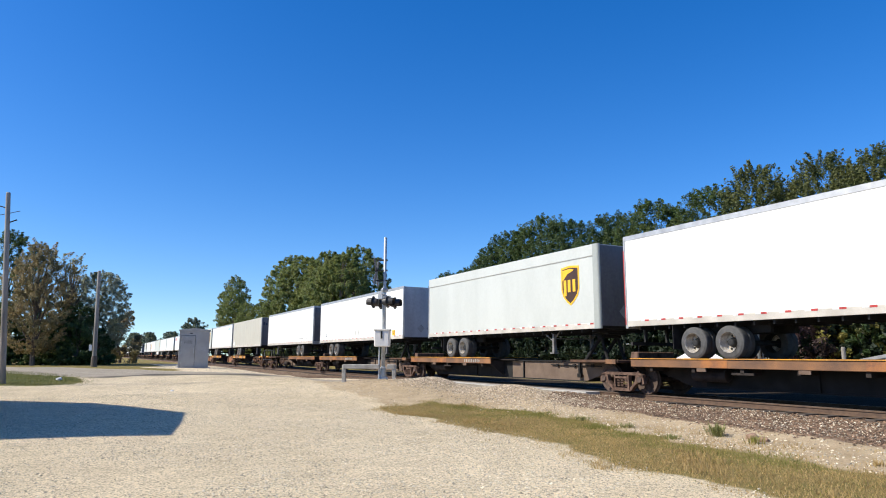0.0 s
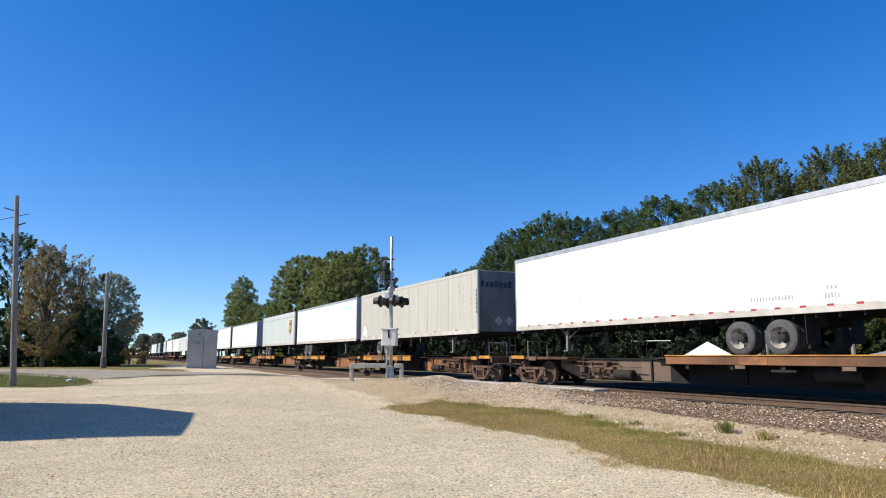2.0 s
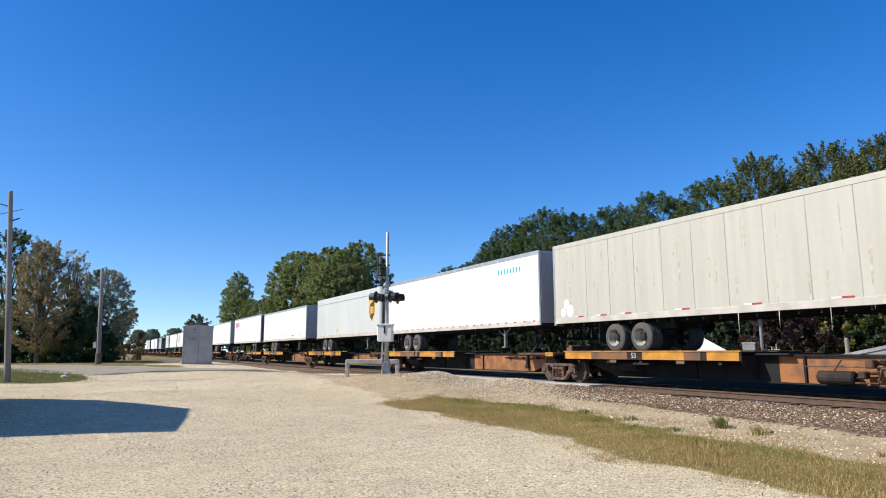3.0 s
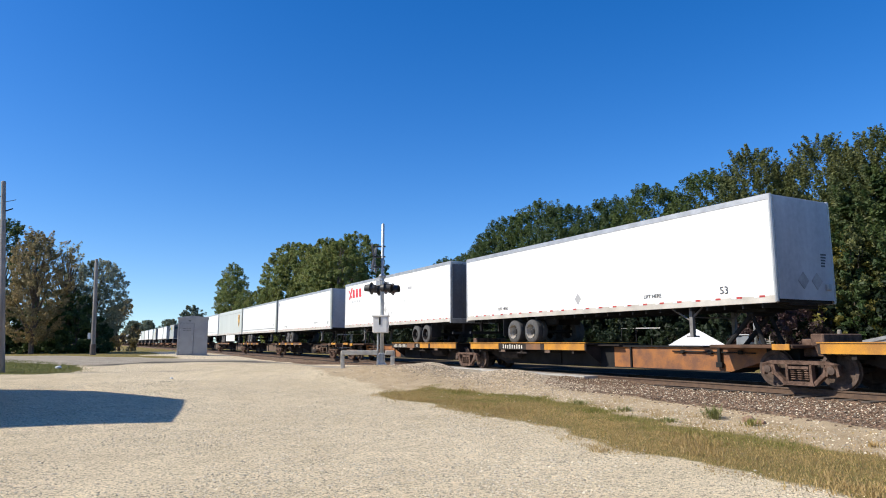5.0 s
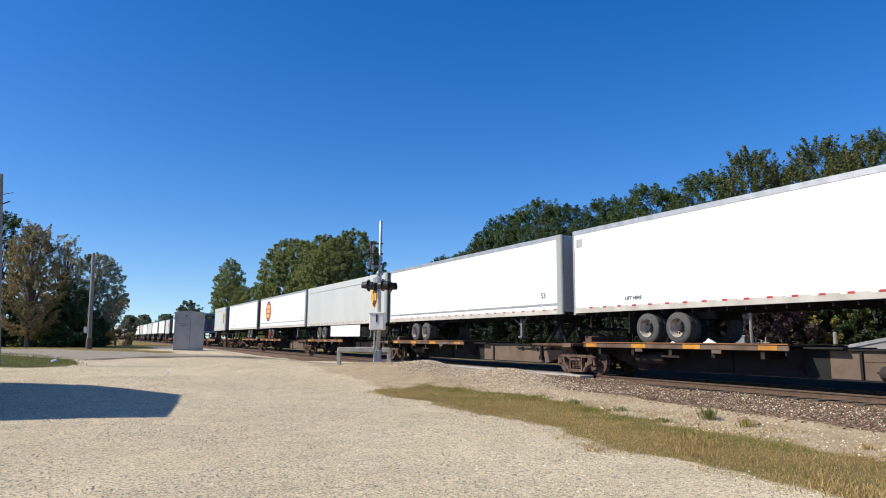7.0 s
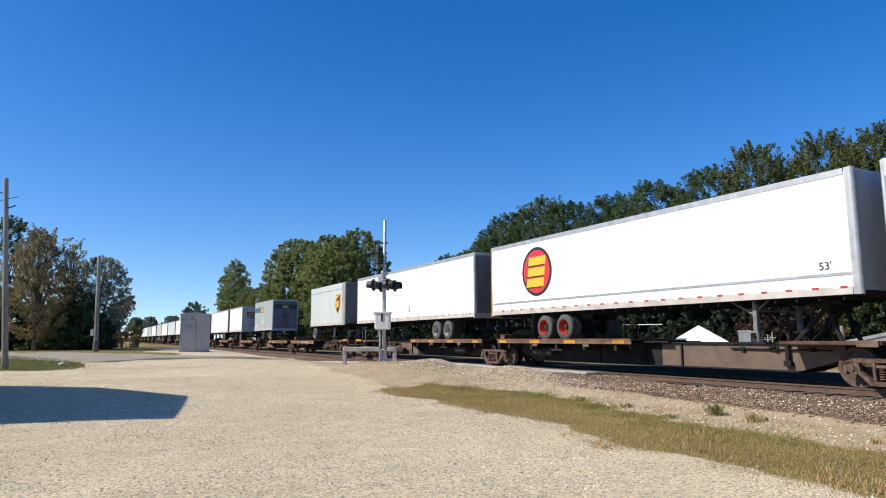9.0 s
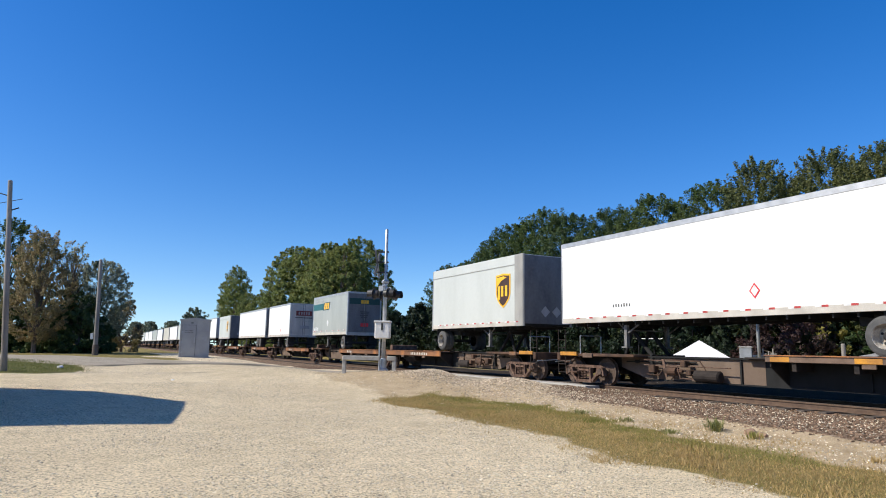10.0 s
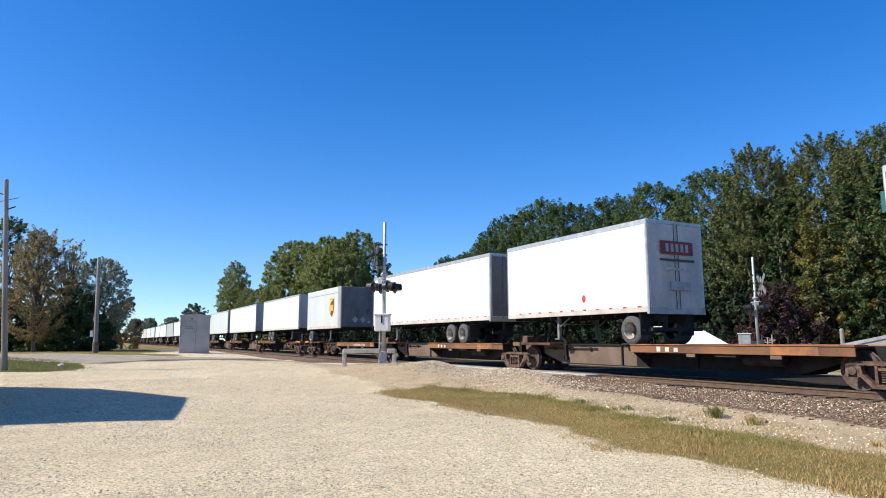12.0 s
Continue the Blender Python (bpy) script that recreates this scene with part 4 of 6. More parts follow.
def shield(parent, x, z, w, hgt):
    """Brown shield with a gold rim and plain gold shapes."""
    def out(a, b):
        pts = [(-a, b), (0, b * 1.08), (a, b)]
        pts += [(a, -b * 0.25), (a * 0.82, -b * 0.62), (a * 0.4, -b * 0.95), (0, -b * 1.15), (-a * 0.4, -b * 0.95), (-a * 0.82, -b * 0.62), (-a, -b * 0.25)]
        return [(x + u, z + v) for u, v in pts]
    emblem = part("shield_emblem", prism(bmesh.new(), out(w / 2, hgt / 2), 1.292, 1.303), GOLD_LOGO, parent, "gold-rimmed brown shield emblem")
    part("shield_field", prism(bmesh.new(), out(w / 2 * 0.87, hgt / 2 * 0.89), 1.303, 1.307), BROWN_LOGO, emblem)
    bm = bmesh.new()
    prism(bm, [(x + w * 0.42, z + hgt * 0.42), (x - w * 0.02, z + hgt * 0.45), (x - w * 0.25, z + hgt * 0.40), (x + w * 0.12, z + hgt * 0.31), (x + w * 0.42, z + hgt * 0.12)], 1.3075, 1.309)
    for k in (-0.22, 0.05, 0.28):
        box(bm, x + w * (k - 0.075), x + w * (k + 0.075), 1.3075, 1.309, z - hgt * (0.30 if k > 0.2 else 0.2), z + hgt * 0.14)
    part("shield_mark", bm, GOLD_LOGO, emblem)


def letters(parent, words, x, z, size, mat=INK, name="lettering"):
    return text_mesh(name, words, size, mat, parent, Matrix.Translation((x, 1.3035, z)) @ pose(0, 0, 0, 90, 0, 180))


def lift_mark(t, x):
    letters(t, "LIFT HERE", x, FLOOR + 0.42, 0.17)


def diamond(t, x, z, r, mat=PALE_MARK):
    part("placard_holder", prism(bmesh.new(), [(x - r, z), (x, z + r * 1.3), (x + r, z), (x, z - r * 1.3)], 1.291, 1.3), mat, t)


# painted panels along a deck sill: start, end, paint and letters
BRIGHT_PANELS = (
    ((0.01, 0.36, YELLOW_DECK, 0), (0.39, 0.52, YELLOW_DECK, 0), (0.52, 0.61, None, "53"), (0.61, 0.73, FADED, 0), (0.73, 0.99, None, 10)),
    ((0.01, 0.15, YELLOW_DECK, 0), (0.18, 0.26, FADED, 0), (0.26, 0.48, YELLOW_DECK, 0), (0.49, 0.57, None, "53"), (0.57, 0.80, FADED, 0), (0.80, 0.99, YELLOW_DECK, 0)),
    ((0.01, 0.30, YELLOW_DECK, 0), (0.33, 0.45, FADED, 0), (0.47, 0.68, None, 9), (0.70, 0.99, YELLOW_DECK, 0)))
PLAIN_PANELS = (
    ((0.02, 0.08, ORANGE, 0), (0.30, 0.42, None, 9), (0.72, 0.84, FADED, 0)),
    ((0.0, 0.10, FADED, 0), (0.55, 0.62, ORANGE, 0), (0.90, 0.99, ORANGE, 0)),
    ((0.12, 0.22, None, 8), (0.40, 0.52, FADED, 0), (0.88, 0.97, FADED, 0)))

TAN_PANELS = (
    ((0.04, 0.11, YELLOW_DECK, 0), (0.35, 0.43, YELLOW_DECK, 0), (0.62, 0.70, YELLOW_DECK, 0), (0.91, 0.98, YELLOW_DECK, 0)),
    ((0.04, 0.11, YELLOW_DECK, 0), (0.15, 0.32, None, 8), (0.42, 0.50, YELLOW_DECK, 0), (0.90, 0.98, YELLOW_DECK, 0)))
FADED_PANELS = (
    ((0.02, 0.12, ORANGE, 0), (0.62, 0.90, None, 9), (0.40, 0.52, ORANGE, 0)),
    ((0.10, 0.30, None, 9), (0.50, 0.62, ORANGE, 0), (0.90, 0.99, ORANGE, 0)),
    ((0.02, 0.10, ORANGE, 0), (0.55, 0.66, ORANGE, 0)))

WORN_PANELS = (
    ((0.02, 0.09, ORANGE, 0), (0.20, 0.53, None, 10), (0.62, 0.70, ORANGE, 0)),
    ((0.04, 0.12, ORANGE, 0), (0.64, 0.81, None, 3), (0.91, 0.98, ORANGE, 0)),
    ((0.12, 0.30, ORANGE, 0), (0.71, 0.88, None, 3)))


def build_train():
    plain = {"ink": POST, "drop": 0.0, "depth": 0.86, "flange": YELLOW_DECK, "label": "brown and orange articulated spine car platform, weathered", "sill": "rusty brown side sill", "box": "brown", "panels": PLAIN_PANELS}
    bright = {"ink": LETTER, "drop": 0.0, "depth": 0.81, "flange": YELLOW_DECK, "label": "yellow-orange articulated spine car platform, fairly clean", "sill": "brown side sill with orange panels", "box": "sill", "panels": BRIGHT_PANELS}
    tan = dict(plain, depth=0.92, flange=ORANGE, label="faded tan articulated spine car platform with yellow patches", sill="faded tan side sill", panels=TAN_PANELS)
    faded = dict(plain, depth=0.83, label="faded orange articulated spine car platform, dusty brown sill", sill="faded orange side sill", panels=FADED_PANELS)
    worn = dict(faded, ink=LETTER, drop=0.10, depth=0.835, flange=ORANGE, panels=WORN_PANELS)
    packs = [
        ((-15.6, 0.0, 17.0, 34.05, 50.9, 67.1), faded, FADED, FADED), ((71.2, 87.1, 104.1, 121.3, 138.1, 154.0), bright, YELLOW_DECK, GRIME),
        ((158.0, 174.1, 190.9, 207.8, 224.5, 240.4), tan, TAN, TAN), ((244.5, 259.1, 274.2, 289.2, 304.1, 319.0), worn, FADED, RUSTED)]
    s = 323.0
    while s < 700:
        packs.append((tuple(s + d for d in (0, 15.9, 32.9, 49.9, 66.9, 82.8)), plain, FADED, BROWN))
        s += 86.83
    seen = {(0, 1): 2, (1, 4): 0, (3, 0): 0, (3, 1): 1, (3, 2): 2}       # sills whose lettering comes close by
    for n, (trucks, tags, paint, sill) in enumerate(packs):
        for k in range(5):
            flip = k == 4 or (n == 3 and k in (1, 2, 3))
            if (n, k) in seen:
                unit = dict(tags, panels=(tags["panels"][seen[(n, k)]],))
            else:
                unit = tags
            make_spine_unit(trucks[k], trucks[k + 1], flip, paint, RUSTED if (n, k) == (0, 4) else sill, k == 0, k == 4, unit)
    white = "long white box semi-trailer on a spine car"
    t = make_trailer(0.4, 16.5, False, WHITE, white + ", red marker strip")
    part("marker_strip", boxes((8.0, 8.04, 1.306, 1.31, 1.1, 3.6)), RED, t, "thin red marker strip")
    t = make_trailer(17.75, 31.25, False, GREY_PAINT, "light grey box semi-trailer with brown shield emblem", band=True, nose=SILVER, skirt=2.35)
    shield(t, -5.15, 2.72, 1.05, 1.36)
    t = make_trailer(34.5, 50.3, False, WHITE, white + ", small yellow door label", skirt=2.55)
    part("yellow_label", boxes((-6.74, -6.34, 1.291, 1.3, 1.25, 1.57)), GOLD_LOGO, t, "yellow label with black numerals")
    letters(t, "53'", -6.54, 1.41, 0.24, BLACK)
    for x in (-4.0, 6.3):
        letters(t, "LIFT", x, 1.66, 0.14)
        letters(t, "HERE", x, 1.51, 0.14)
    diamond(t, -0.65, 1.6, 0.16, SCAR), diamond(t, -0.05, 1.58, 0.18, SCAR)
    t = make_trailer(52.2, 67.85, True, WHITE, white + ", doors greyed for shade", skirt=3.34)
    part("scuff", disc(bmesh.new(), 3.54, 2.1, 0.1, 0.05, 1.291, 1.297, 9), SCAR, t)
    bars("lettering", t, PALE_MARK, -5.0, 1.42, 1.3, 0.13, 14, 1.291)
    bars("lettering", t, PALE_MARK, -6.15, 1.60, 0.3, 0.1, 3, 1.291)
    bars("lettering", t, PALE_MARK, -6.2, 1.38, 0.4, 0.14, 5, 1.291)
    t = make_trailer(71.05, 87.0, False, WHITE_OLD, "stained off-white box semi-trailer with streaked panels", skirt=3.25, tape=False)
    rng = random.Random(5)
    for k in range(12):
        x = -7.4 + 1.22 * k
        seam = part("panel_seam", boxes((x - 0.012, x + 0.012, 1.289, 1.2945, FLOOR + 0.2, TOP - 0.17)), CORNER, t, "grey panel seam")
        bm = bmesh.new()
        for j in range(3):
            w, u = rng.uniform(0.015, 0.05), x + rng.uniform(0.05, 1.1)
            z1 = rng.uniform(1.9, TOP - 0.2)
            prism(bm, [(u - w, z1), (u + w, z1), (u + w * 0.4, z1 - rng.uniform(0.5, 1.6)), (u - w * 0.5, z1 - rng.uniform(0.4, 1.0))], 1.2901, 1.2916)
        tagged(part("stain", bm, STAIN, seam, "pale and brown run marks"), kind="stuff")
        if k % 2 or k > 8:
            part("reflector_tape", boxes((x + 0.2, x + 0.5, 1.303, 1.306, FLOOR + 0.205, FLOOR + 0.25)), RED, t, "faded red reflective tape")
            part("pale_tape", boxes((x + 0.5, x + 0.75, 1.303, 1.306, FLOOR + 0.205, FLOOR + 0.25)), REFLECT, t)
    for x, z, r in ((7.2, 1.75, 0.16), (7.0, 1.5, 0.2), (7.4, 1.45, 0.14)):
        part("paint_patch", disc(bmesh.new(), x, z, r, r * 1.2, 1.2901, 1.293, 11), WHITE, t, "white touched-up patch")
    bm = bmesh.new()
    for k in range(7):
        box(bm, -8.0, -7.97, 0.95 - k * 0.26, 1.12 - k * 0.26, 3.25, 3.5 if k % 3 else 3.58)
    o = part("lettering", bm, NAVY_LOGO, t, "dark blue lettering bars on the nose")
    bm = bmesh.new()
    for k in range(6):
        box(bm, -7.92, -7.82, 1.307, 1.31, 3.0 - 0.2 * k, 3.14 - 0.2 * k)
    part("number_bars", bm, INK, t)
    t = make_trailer(87.9, 103.8, False, WHITE, white + " with small cyan lettering", skirt=2.85)
    bars("lettering", t, CYAN_LOGO, -6.6, 3.35, 1.9, 0.26, 8, 1.291, "cyan lettering bars")
    t = make_trailer(104.7, 118.4, False, GREY_PAINT, "light grey box semi-trailer with brown shield emblem", band=True, nose=SILVER, skirt=1.9)
    shield(t, -5.2, 2.72, 1.05, 1.36)
    part("yellow_label", boxes((1.6, 1.9, 1.291, 1.3, 1.42, 1.65)), GOLD_LOGO, t)
    t = make_trailer(121.6, 137.75, False, WHITE, white + " marked with lifting points", skirt=3.85, top=3.96)
    letters(t, "53", -6.45, FLOOR + 0.42, 0.3)
    lift_mark(t, -3.75), lift_mark(t, 4.9), diamond(t, -0.1, FLOOR + 0.55, 0.17)
    t = make_trailer(139.3, 154.9, True, WHITE, white + " with slanted red emblem", skirt=2.95, rim=GRIME)
    bm = bmesh.new()
    for k in range(4):
        x = 6.9 - k * 0.62
        prism(bm, [(x, 3.05), (x - 0.42, 3.05), (x - 0.34, 3.62), (x + 0.02, 3.62)] if k else [(x + 0.12, 2.95), (x - 0.12, 2.95), (x - 0.62, 3.75), (x - 0.36, 3.75)], 1.291, 1.3)
    prism(bm, [(6.55, 3.05), (6.35, 3.05), (6.95, 3.62), (7.15, 3.62)], 1.2905, 1.299)
    part("red_emblem", bm, RED_LOGO, t, "slanted red block emblem")
    bars("lettering", t, PALE_MARK, 4.9, 2.72, 1.7, 0.14, 5, 1.291)
    for x, z, r in ((0.71, 2.38, 0.12), (0.52, 1.98, 0.22), (0.64, 1.6, 0.14), (0.04, 1.68, 0.15), (1.3, 1.86, 0.06), (-0.44, 1.75, 0.07)):
        bm = prism(bmesh.new(), [(x - r, z + 0.02), (x - r * 0.3, z + r * 0.8), (x, z + r * 1.3), (x + r * 0.9, z), (x + r * 0.2, z - r * 0.6), (x, z - r * 1.2), (x - r * 0.5, z - r * 0.5)], 1.291, 1.2955)
        part("paint_scar", bm, SCAR if r > 0.07 else PALE_MARK, t, "torn remains of a placard")
    part("grey_patch", boxes((-3.2, -2.72, 1.291, 1.296, 3.0, 3.16)), PALE_MARK, t, "grey repair patch")
    part("paint_scar", disc(bmesh.new(), -2.31, 2.38, 0.05, 0.06, 1.291, 1.296, 9), PALE_MARK, t)
    t = make_trailer(157.9, 173.95, False, WHITE, white + " with silver nose corner", nose=SILVER, skirt=3.5)
    letters(t, "53", -7.2, FLOOR + 0.5, 0.3)
    bars("lettering", t, INK, -4.6, FLOOR + 0.5, 0.9, 0.12, 7, 1.291)
    part("grey_label", boxes((7.5, 7.8, 1.291, 1.3, 3.45, 3.75)), PALE_MARK, t)
    lift_mark(t, 5.0)
    t = make_trailer(174.6, 190.75, False, WHITE, white + " with double bottom rail", nose=SILVER, skirt=3.3)
    letters(t, "53", -6.9, FLOOR + 0.75, 0.3)
    part("rub_rail", boxes((-7.9, 7.9, 1.291, 1.303, 1.38, 1.46)), ALU, t)
    t = make_trailer(191.3, 207.5, False, GREY_PAINT, "light grey box semi-trailer with brown shield emblem", band=True, nose=SILVER, skirt=3.0)
    shield(t, -6.2, 2.72, 1.05, 1.36)
    for side in (1, -1):
        y0, y1 = sorted((side * 1.2, side * 1.235))
        skirt_panel = part("side_skirt", boxes((-3.65, 2.3, y0, y1, 0.2, FLOOR - 0.02), bevel=0.012), WHITE, t, "white side skirt panel under the floor")
        for x in (-3.0, -1.4, 0.2, 1.7):
            part("brace", tube(bmesh.new(), (x, side * 1.2, 0.35), (x, side * 0.6, FLOOR), 0.02, n=6), GALV, skirt_panel)
    t = make_trailer(208.1, 224.3, False, WHITE, "white box trailer with round red emblem and yellow door frame", tail=YELLOW_DECK, rim=RIM_RED, nose=ALU, nose_w=0.21, skirt=3.8)
    part("rub_rail", boxes((-7.95, 7.9, 1.291, 1.303, 1.5, 1.57)), ALU, t)
    ex, ez = 4.62, 2.72
    emblem = part("round_emblem", disc(bmesh.new(), ex, ez, 1.0, 1.0, 1.291, 1.300), BLACK, t, "round red emblem with yellow block bars")
    part("red_disc", disc(bmesh.new(), ex, ez, 0.88, 0.88, 1.300, 1.304), RED_LOGO, emblem)
    sl = lambda x, z: (ex - x - 0.16 * z, ez + z)
    for z in (-0.62, -0.18, 0.26):
        part("bar_shadow", prism(bmesh.new(), [sl(-0.66, z - 0.06), sl(0.50, z - 0.06), sl(0.50, z + 0.30), sl(-0.66, z + 0.30)], 1.3021, 1.3041), BROWN_LOGO, emblem)
        part("yellow_bar", prism(bmesh.new(), [sl(-0.60, z), sl(0.55, z), sl(0.55, z + 0.34), sl(-0.60, z + 0.34)], 1.3041, 1.3081), GOLD_LOGO, emblem)
    letters(t, "53'", -7.25, FLOOR + 0.72, 0.28)
    t = make_trailer(225.75, 241.45, True, WHITE, white + ", doors greyed for shade", skirt=2.9)
    bars("lettering", t, INK, 4.2, FLOOR + 0.5, 0.9, 0.12, 7, 1.291)
    diamond(t, -0.5, 1.72, 0.17, RED_LOGO)
    part("placard_field", prism(bmesh.new(), [(-0.62, 1.72), (-0.5, 1.88), (-0.38, 1.72), (-0.5, 1.56)], 1.3001, 1.303), REFLECT, t, "white field of a red-edged placard")
    t = make_trailer(244.0, 252.35, False, GREY_PAINT, "short light grey pup trailer with brown shield emblem", axles=1, band=True, nose=CORNER, skirt=0.94)
    shield(t, -2.65, 2.62, 1.15, 1.36)
    t = make_trailer(265.65, 273.9, True, SILVER, "short silver pup trailer with dark teal stripe", axles=1, skirt=0.97, tape=False, doors=NOSE)
    bm = prism(bmesh.new(), [(4.2, 3.0), (4.2, 3.5), (-0.15, 3.5), (0.1, 3.0)], 1.291, 1.297)
    stripe = part("teal_stripe", bm, GREEN_LOGO, t, "dark teal stripe")
    part("dark_block", prism(bmesh.new(), [(1.55, 2.95), (1.45, 3.55), (-0.2, 3.55), (0.05, 2.95)], 1.297, 1.301), DEEP_TEAL, stripe)
    bm = bmesh.new()
    for k in range(3):
        x = 1.25 - 0.42 * k
        prism(bm, [(x + 0.05, 3.02), (x - 0.08, 3.5), (x - 0.36, 3.5), (x - 0.26, 3.02)], 1.301, 1.304)
    part("yellow_block", bm, GOLD_LOGO, stripe, "yellow block shapes")
    diamond(t, 0.3, 1.95, 0.2, REFLECT)
    for x, tall in ((3.55, 0.2), (3.2, 0.3), (2.75, 0.24)):
        part("white_sticker", boxes((x - 0.11, x + 0.11, 1.291, 1.297, 1.40, 1.40 + tall)), REFLECT, t, "small white sticker")
    for x in (3.75, 3.3, 1.9, 0.6, -1.0, -2.3, -3.5):
        part("reflector_tape", boxes((x - 0.2, x, 1.303, 1.306, 1.32, 1.37)), RED, t, "red reflective tape")
        part("pale_tape", boxes((x, x + 0.2, 1.303, 1.306, 1.32, 1.37)), REFLECT, t)
    for x in (3.3, 1.9):
        part("vent_louvre", boxes((x - 0.3, x + 0.05, 1.291, 1.31, 3.66, 3.78), bevel=0.01), ALU, t, "small grey roof-side vent")
    part("door_band", boxes((-4.145, -4.138, -1.15, 1.15, 3.2, 3.62)), DEEP_TEAL, t, "deep green band on the doors")
    part("door_mark", boxes((-4.151, -4.146, -0.3, 0.3, 3.25, 3.5)), GOLD_LOGO, t)
    part("door_plate", boxes((-4.145, -4.138, -0.3, 0.3, 1.6, 1.85)), RED_LOGO, t)
    bm = bmesh.new()
    for k in range(4):
        box(bm, -4.145, -4.138, -0.35 + 0.05 * k, 0.35 - 0.06 * (k % 2), 2.62 - 0.13 * k, 2.69 - 0.13 * k)
    tagged(part("lettering", bm, INK, t, "dark lettering bars on the door"), kind="stuff")
    t = make_trailer(281.2, 289.4, True, WHITE, "short white pup trailer with red plate on its doors", axles=1, skirt=0.97, doors=DOOR_GREY)
    plate = part("door_plate", boxes((-4.162, -4.155, -0.75, 0.75, 2.95, 3.4)), OXIDE, t, "dull red plate on the doors")
    bm = bmesh.new()
    for k in range(5):
        box(bm, -4.166, -4.1625, 0.52 - 0.23 * k - 0.13, 0.52 - 0.23 * k, 3.04, 3.31)
    tagged(part("lettering", bm, PALE_MARK, plate, "tan lettering bars"), kind="stuff")
    part("door_shelf", boxes((-4.20, -4.155, -0.55, 0.35, 1.75, 2.05), bevel=0.01), PALE_MARK, t, "pale folding step on the door")
    part("door_plate", boxes((-4.162, -4.155, -0.6, 0.6, 2.42, 2.5)), SCAR, t)
    part("door_text", boxes((-4.1625, -4.155, -0.8, 0.8, 2.72, 2.8)), INK, t)
    part("red_seal", disc(bmesh.new(), -0.9, 1.62, 0.1, 0.14, 1.291, 1.297, 16), RED_LOGO, t)
    t = make_trailer(290.8, 304.9, True, WHITE, "white box semi-trailer, doors darkened for shade")
    t = make_trailer(311.3, 319.7, False, GREY_PAINT, "short light grey pup trailer with brown shield emblem", axles=1, band=True, nose=CORNER, skirt=0.9)
    shield(t, -2.2, 2.62, 1.15, 1.36)
    s = 322.4
    n = 0
    while s < 695:
        skin = (WHITE, WHITE, GREY_PAINT, WHITE, WHITE_OLD, WHITE, SILVER)[n % 7]
        length = 15.6 if n % 4 else 13.7
        make_trailer(s, s + length, n % 5 == 4, skin, white if skin is WHITE else "grey box semi-trailer riding on a spine car", tape=False)
        s += 17.366
        n += 1


build_train()


# ---------------------------------------------------------------- trees
def crown_width(shape, u):
    """Half width of a crown, as a share of its spread, at the share u of its height."""
    if shape == "dome":
        return math.sqrt(max(0.0, 1 - ((u - 0.35) / 0.65) ** 2)) if u > 0.35 else 0.72 + 0.8 * u
    if shape == "ball":
        return math.sqrt(max(0.02, 1 - ((u - 0.5) / 0.52) ** 2))
    if shape == "bush":
        return math.sqrt(max(0.02, 1 - (u / 1.02) ** 2))
    return math.sin(math.pi * min(1.0, 0.12 + 0.8 * u)) ** 0.6          # upright


